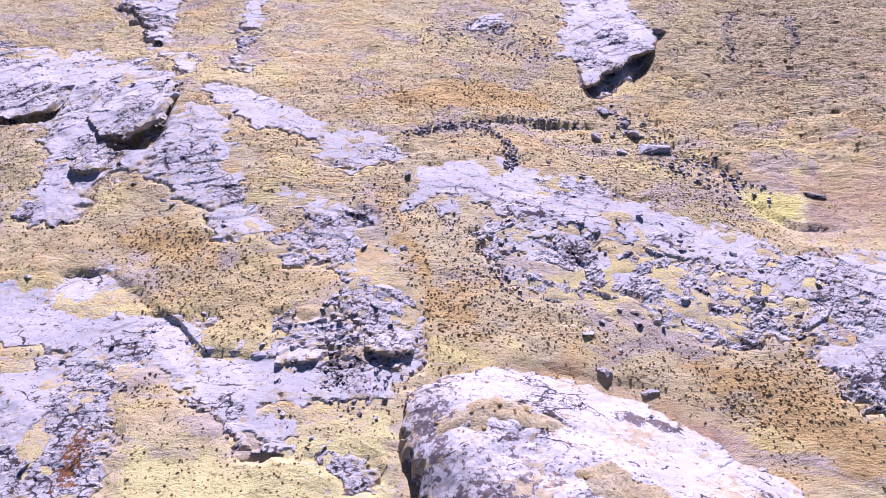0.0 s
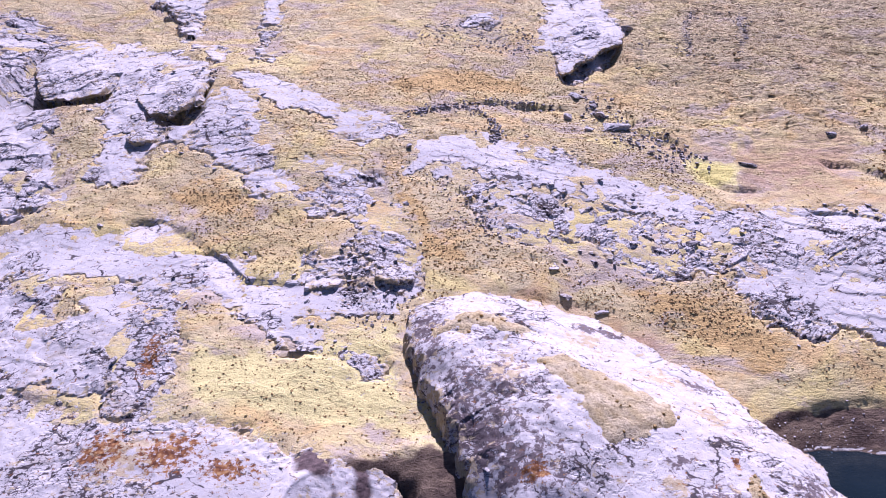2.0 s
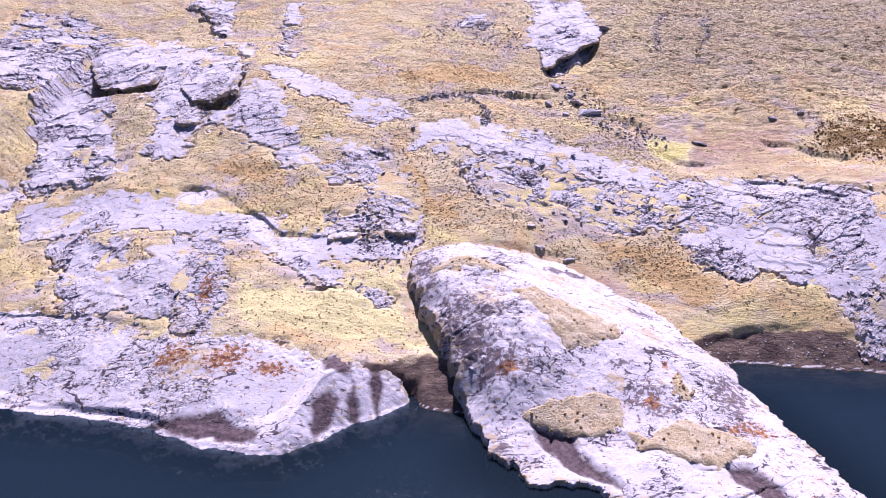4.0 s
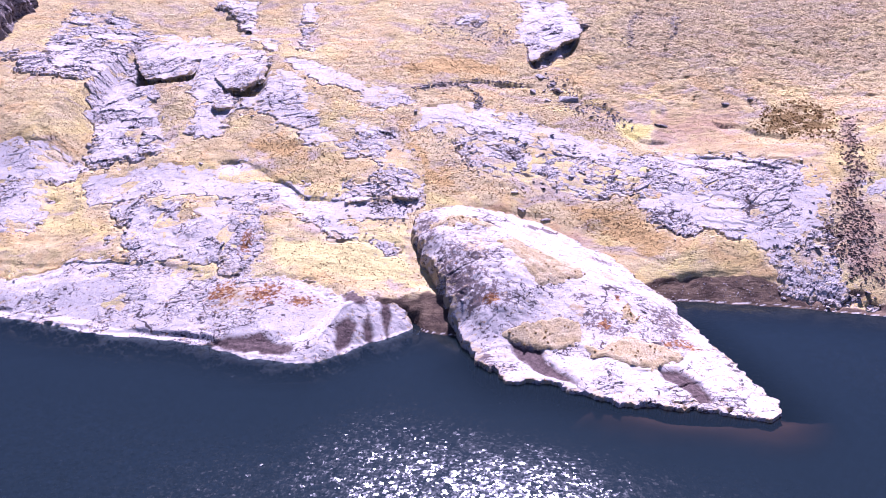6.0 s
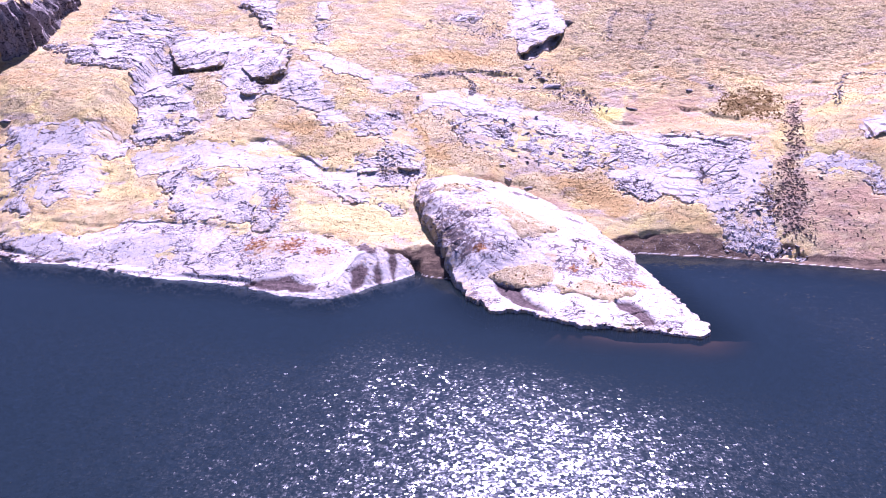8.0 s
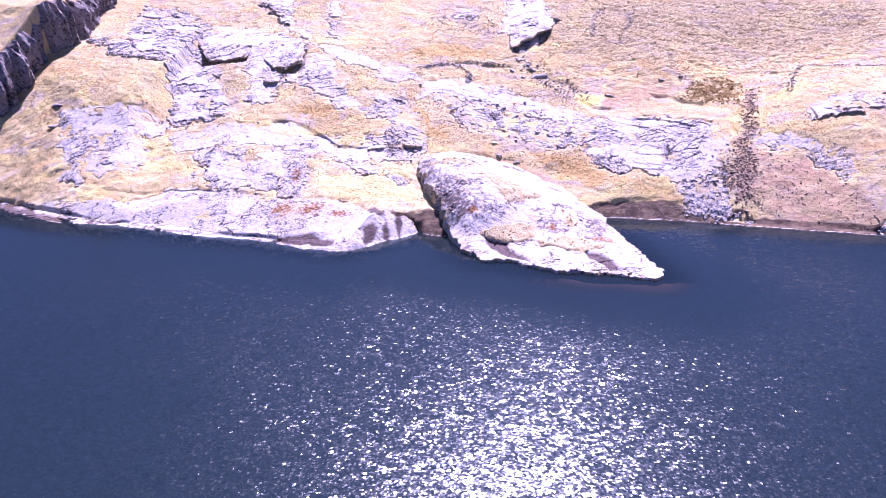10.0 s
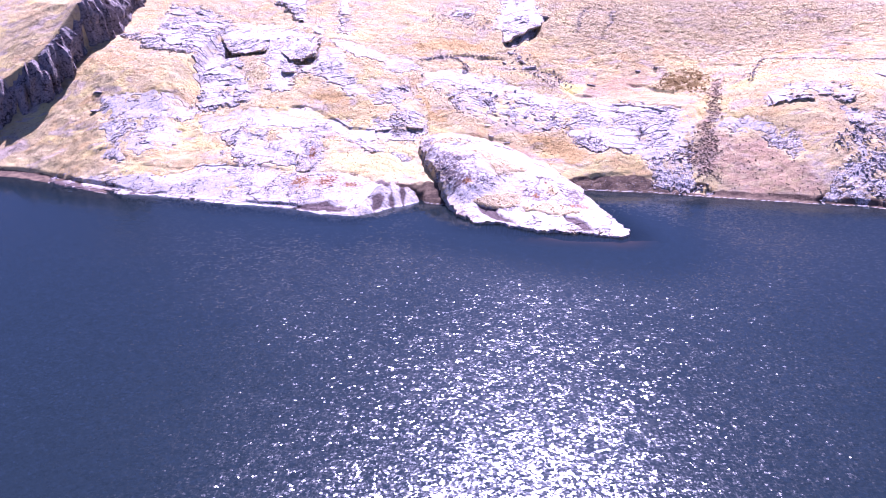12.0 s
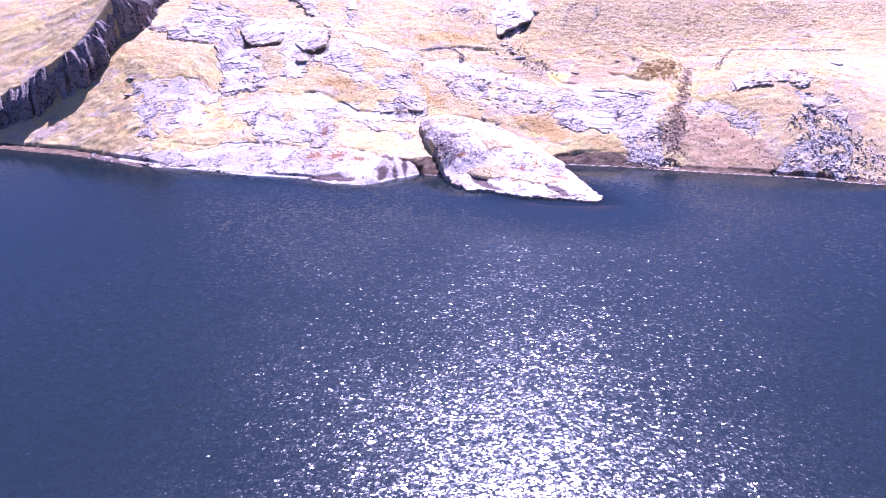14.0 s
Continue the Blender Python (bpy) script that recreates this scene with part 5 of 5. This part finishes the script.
turf("orange-tan turf hollow near the headland's tip", ((14.9, 18.1), (15.9, 16.6), (17.4, 16.0), (18.5, 17.2), (20.3, 18.1), (21.5, 17.3), (23.6, 16.7), (25.2, 15.7), (24.3, 14.8), (21.5, 13.2), (19.5, 13.6), (17.6, 14.4), (16.0, 15.6)), seed=19, lift=0.14, rim=0.5)
turf("small round turf spot on the headland", ((20.4, 22.4), (21.4, 22.6), (21.8, 21.1), (21.2, 20.0), (20.2, 20.6)), seed=24)

# ---- the dark cliff at the western side ----


def make_cliff():
    """Blades and clefts of rock along the brink, toned dark for its shade; steep below and leaning back at the crest.
    """
    span = np.r_[0, np.cumsum(np.hypot(*np.diff(BRINK[:, :2], axis=0).T))]
    along = np.arange(0, span[-1], 0.3)
    up = np.linspace(0, 1, 40)
    s, v = np.meshgrid(along, up)
    bx, by = np.interp(along, span, BRINK[:, 0]), np.interp(along, span, BRINK[:, 1])
    for _ in range(12):
        bx[1:-1], by[1:-1] = (bx[:-2] + bx[1:-1] + bx[2:]) / 3, (by[:-2] + by[1:-1] + by[2:]) / 3
    tx, ty = np.gradient(bx), np.gradient(by)
    n = np.hypot(tx, ty)
    nx, ny = ty / n, -tx / n
    blade = soft((value_noise(along / 2.1, 0 * along, 7) - 0.45) / 0.3)[None] * soft((value_noise(along / 0.8, 0 * along, 17) + 0.15) / 0.5)[None]
    lean = s + 2.2 * (1 - v)
    fine = fbm(lean / 1.1, v * 1.6, 5, 3)
    out = 0.7 * (1 - v) + 2.0 * blade * np.minimum(1, (1 - v) / 0.42) - 1.6 * soft((value_noise(along / 4.5, 0 * along, 27) - 0.5) / 0.2)[None] * np.minimum(v * 3, 1)
    out = out + 1.6 * fine * np.minimum(v * 4, 1) + 0.7 * fbm(lean / 0.45, v * 7, 15, 2)
    out = out + 0.5 * (np.floor(v * 9 + 3 * fbm(s / 3, v, 25)) / 9 - v)
    notch = soft((value_noise(along / 0.9, 0 * along, 57) - 0.35) / 0.4)[None]
    out = out - (1.0 + 2.2 * notch) * np.clip((v - 0.72) / 0.28, 0, 1)
    low = ground(bx + 2.5 * nx, by + 2.5 * ny, 1)[None] - 1.5
    high = (ground(bx - 2.6 * nx, by - 2.6 * ny, 1) + 2.6 * fbm(along / 1.5, 0 * along, 44) + 0.25)[None]
    z = low + (high - low) * v
    x, y = bx[None] + nx[None] * out, by[None] + ny[None] * out
    back = v > 0.98
    x, y = np.where(back, bx - 3.4 * nx, x), np.where(back, by - 3.4 * ny, y)
    z = np.where(back, ground(bx - 3.4 * nx, by - 3.4 * ny)[None] - 0.4, z)
    ob = sheet("rock_cliff", np.stack([x, y, z], -1).reshape(-1, 3), lattice(len(along), len(up)), SHADED_ROCK, None, False)
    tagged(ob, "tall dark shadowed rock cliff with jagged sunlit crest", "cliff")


make_cliff()

# ---- boulders ----


def boulder(label, x, y, size, tall=1.0, dark=False, seed=1):
    rng = random.Random(seed)
    bm = bmesh.new()
    for _ in range(24):
        p = Vector((rng.uniform(-1, 1), rng.uniform(-1, 1), rng.uniform(-1, 1)))
        p /= max(abs(p.x), abs(p.y), abs(p.z)) ** 0.75 + 0.05
        bm.verts.new((p.x * 0.62, p.y * 0.5, p.z * 0.40 * tall))
    bmesh.ops.convex_hull(bm, input=bm.verts)
    bmesh.ops.delete(bm, geom=[v for v in bm.verts if not v.link_faces], context="VERTS")
    bmesh.ops.bevel(bm, geom=list(bm.edges), offset=0.035, segments=1, affect="EDGES", clamp_overlap=True)
    bmesh.ops.subdivide_edges(bm, edges=list(bm.edges), cuts=1)
    for v in bm.verts:
        v.co += v.co.normalized() * 0.05 * noise.fractal(v.co * 5 + Vector((seed, 0, 0)), 1.0, 2.0, 3)
    me = bpy.data.meshes.new("boulder")
    bm.to_mesh(me)
    bm.free()
    me.materials.append(SCREE if dark else BLOCK)
    ob = new("boulder", me)
    z = float(ground(np.array([x]), np.array([y]))[0])
    ob.matrix_basis = pose(x, y, z + size * 0.02 * tall, rng.uniform(-8, 8), rng.uniform(-8, 8), rng.uniform(0, 360)) @ Matrix.Diagonal((0.95 * size, 0.72 * size, 0.52 * size, 1))
    return tagged(ob, label, "boulder", "boulders on the slope")


for k, (label, x, y, size, tall, dark) in enumerate((
    ("dark lichen-covered boulder on golden grass", 11.3, 40.9, 1.15, 0.45, True),
    ("dark lichen-covered boulder beside bare soil", 14.3, 39.8, 1.25, 0.5, True),
    ("small upright dark boulder below the scree", 14.5, 44.6, 0.7, 1.1, True),
    ("upright grey block standing in the gully", 15.3, 67.0, 1.4, 1.4, False),
    ("dark split block at the head of the gully", 17.0, 72.0, 1.8, 0.9, True),
    ("dark grey block in the gully", 18.9, 70.0, 1.2, 1.0, True),
    ("large dark block in the gully", 19.2, 68.0, 2.0, 0.9, True),
    ("pale flat boulder in the gully", 20.6, 65.6, 2.8, 0.6, False),
    ("dark rounded boulder on the upper slope", 26.8, 88.0, 1.9, 1.0, True),
    ("orange-topped block on the white slab", 11.6, 54.2, 0.9, 0.9, False),
    ("pale boulder in the gully bed", 17.4, 64.7, 1.5, 0.6, False),
    ("pale flat boulder beside the bog", 33.6, 59.0, 1.8, 0.5, False),
    ("small brown boulder on the turf strip", 24.0, 46.6, 0.9, 1.0, True),
    ("brown boulder on grass below the cliff", -72.0, 55.0, 2.2, 0.7, True),
    ("brown boulder on the grassy slope", -70.7, 49.6, 1.9, 0.7, True),
    ("pale boulder above the rubble field", 79.6, 35.6, 1.6, 0.8, False),
    ("dark boulder on bare soil", 44.5, 63.4, 1.2, 0.8, True),
    ("dark boulder on bare soil", 48.5, 64.2, 1.2, 0.8, True),
    ("dark boulder inside the old wall", 91.0, 51.7, 2.4, 0.7, True),
    ("grey boulder on the headland's shoulder", 22.6, 31.2, 1.2, 0.9, True),
)):
    boulder(label, x, y, size, tall, dark, k + 3)

# ---- dry stone walls ----


def stone_wall(label, line, high=0.8, size=0.5, seed=1, many=200):
    """Stones stacked along a line; each stone is a part."""
    rng = random.Random(seed)
    line = [Vector((a, b, 0)) for a, b in line]
    lengths = [(b - a).length for a, b in zip(line, line[1:])]
    root = new("stone_wall")
    base = line[len(line) // 2].copy()
    base.z = float(ground(np.array([base.x]), np.array([base.y]))[0])
    root.location = base
    for k in range(many):
        at = rng.uniform(0, sum(lengths))
        for a, b, n in zip(line, line[1:], lengths):
            if at <= n:
                break
            at -= n
        p = a.lerp(b, min(at / n, 1))
        side = rng.gauss(0, 0.36)
        p += (b - a).normalized().cross(Vector((0, 0, 1))) * side
        level = rng.uniform(0, 1) * max(0.1, 1 - abs(side) * 1.6)
        z = float(ground(np.array([p.x]), np.array([p.y]))[0]) + high * level
        s = size * rng.uniform(0.6, 1.35)
        st = new("stone", rng.choice(STONES))
        st.parent = root
        st.matrix_basis = Matrix.Translation(Vector((p.x, p.y, z)) - base) @ pose(0, 0, 0, rng.uniform(-20, 20), rng.uniform(-20, 20), rng.uniform(0, 360)) @ Matrix.Scale(s, 4)
    return tagged(root, label, "stone wall", "old corral walls")


stone_wall("curved dry stone corral wall of dark stones on grass", ((-3.6, 65.3), (-0.5, 66.6), (2.8, 67.4), (5.0, 66.7), (6.5, 64.7), (6.8, 61.9), (5.7, 61.0)), 0.22, 0.27, 3, 280)
stone_wall("low tumbled stone wall above the corral", ((3.1, 68.6), (6.8, 69.2), (10.3, 69.4), (14.2, 69.2)), 0.2, 0.3, 5, 150)
stone_wall("low ruined stone wall round a bare enclosure", ((65.0, 52.5), (67.5, 58.2), (72.0, 65.1), (78.7, 61.9), (87.3, 59.3), (96.6, 59.7)), 0.12, 0.34, 7, 230)

# ---- loose stones and tufts ----


def sprinkle(n, box, seed):
    rng = np.random.default_rng(seed)
    return rng.uniform(box[0], box[2], n), rng.uniform(box[1], box[3], n), rng


def rubble(label, outline, per, sizes, seed, name="rubble", mat=SCREE):
    pts = np.array(outline)
    (x0, y0), (x1, y1) = pts.min(0) - 1, pts.max(0) + 1
    x, y, rng = sprinkle(int((x1 - x0) * (y1 - y0) * per), (x0, y0, x1, y1), seed)
    keep = inside(x, y, outline) + 2.5 * fbm(x / 3, y / 3, seed) > rng.uniform(-0.5, 1.2, len(x))
    x, y = x[keep], y[keep]
    size = sizes[0] + (sizes[1] - sizes[0]) * rng.random(len(x)) ** 3
    ob = scatter(name, [mesh_arrays(m) for m in STONES], x, y, ground(x, y) + 0.1 * size, size, mat, seed)
    return tagged(ob, label, "stones", "", "stuff")


rubble("dark rubble chute of broken stones down the slope", CHUTE, 30.0, (0.10, 0.36), 3, "rubble", RUBBLE)
rubble("reddish scree of small stones", RED_SCREE, 3.0, (0.07, 0.32), 4, "rubble", RUBBLE)
rubble("grey scree at the foot of the ledges", SCREE_FOOT, 14.0, (0.07, 0.38), 5)
rubble("grey scree beside the white slabs", SCREE_BROW, 9.0, (0.06, 0.32), 6)
rubble("grey scree below the upper slab", SCREE_TOP, 5.0, (0.07, 0.4), 7)
rubble("stones lying in the gully", SCREE_GULLY, 6.0, (0.08, 0.5), 8)
rubble("pale stones on the muddy shore", MUD_EAST, 7.0, (0.04, 0.2), 9, "rubble", PALE_SCREE)
for k, line in enumerate(STRIPES):
    rubble("thin stone stripe on the upper slope", line, 8.0, (0.08, 0.42), 20 + k)

RIGHT_FIELD = ((72, 33), (80, 38), (84, 33), (89, 25), (90, 17), (84, 17), (78, 20), (75, 26))
rubble("white boulders strewn over grass down to the water", RIGHT_FIELD, 6.0, (0.1, 0.55), 31, "rubble", PALE_SCREE)

rubble("dark broken stones along the gully edge", ((20.8, 71), (23, 65.5), (27, 62.8), (30, 59.5), (28.8, 58), (26.5, 61.2), (22, 64), (19.8, 70)), 16.0, (0.08, 0.55), 33)


def make_shrubs():
    x, y, rng = sprinkle(1900, (44, 50, 60, 65), 71)
    keep = inside(x, y, SHRUBS) + 1.5 * fbm(x / 2, y / 2, 73) > 0.3
    x, y = x[keep], y[keep]
    ob = scatter("low_shrubs", [tuft_shape(60 + k, 6) for k in range(4)], x, y, ground(x, y), 0.14 + 0.24 * rng.random(len(x)) ** 2, SHRUB, 9, 0.9)
    tagged(ob, "brown low shrubs in a hollow on the slope", "shrubs", "", "stuff")


make_shrubs()


def make_tufts():
    x, y, rng = sprinkle(250000, (-95, 22, 92, 100), 12)
    near = np.exp(-(((x - 3) / 70) ** 2 + ((y - 45) / 34) ** 2))
    keep = rng.random(len(x)) < 0.25 + 0.75 * near
    keep &= (fbm(x / 5, y / 5, 61) + 0.5 * fbm(x / 1.5, y / 1.5, 71)) > rng.uniform(-0.42, 0.12, len(x))
    keep &= shore(x, y) > np.where((x > 22) | (x < -55), 4.0, 2.0)
    keep &= rng.random(len(x)) < np.where(y < 37, 0.35, 1.0)
    x, y = x[keep], y[keep]
    free = np.ones(len(x), bool)
    for key in PLANS:
        free &= rock_edge(key, x, y) < 0.0
    for outline in (CHUTE, MUD_EAST, MUD_COVE, RED_SCREE, SCREE_FOOT):
        free &= inside(x, y, outline) < 0
    bare = (inside(x, y, BARE_FLAT) > 0) | (inside(x, y, BARE_FOOT) > 0)
    free &= ~bare | (rng.random(len(x)) < 0.12)
    x, y = x[free], y[free]
    c = plateau(x, y)
    ok = (c < -4) | (c > 3)
    x, y = x[ok], y[ok]
    warm = np.maximum.reduce([blot(x, y, o, 5) for o in ORANGE])
    size = 0.08 + 0.12 * rng.random(len(x)) ** 2 + 0.07 * warm * rng.random(len(x))
    ob = scatter("grass_tufts", [tuft_shape(k) for k in range(5)], x, y, ground(x, y), 1.15 * size, TUFT, 5, 0.62)
    tagged(ob, "golden bunch-grass tufts all over the slope", "grass", "", "stuff")


make_tufts()


def make_treads():
    """Low broken sod steps along the contours of the upper slope."""
    x, y, rng = sprinkle(10000, (-20, 54, 95, 102), 44)
    lush = fbm(x / 9, y / 5, 64) + 0.5 * fbm(x / 2.5, y / 1.5, 74) + 0.30 * soft((x + 5) / 40)
    keep = lush > rng.uniform(0.0, 0.5, len(x))
    x, y = x[keep], y[keep]
    free = (inside(x, y, BARE_FLAT) < 0) & (inside(x, y, SHRUBS) < 0) & (inside(x, y, BOG) < 0)
    for key in PLANS:
        free &= rock_edge(key, x, y) < -0.2
    x, y = x[free], y[free]
    shapes = [(co * np.array((2.6, 0.8, 1.0)), tri) for co, tri in (tuft_shape(30 + k, 6) for k in range(5))]
    size = 0.12 + 0.24 * rng.random(len(x)) ** 3
    ob = scatter("sod_steps", shapes, x, y, ground(x, y) - 0.03, size, SOD, 6, 0.5, False, 0.35)
    tagged(ob, "short broken sod steps along the contours of the slope", "grass", "", "stuff")


make_treads()
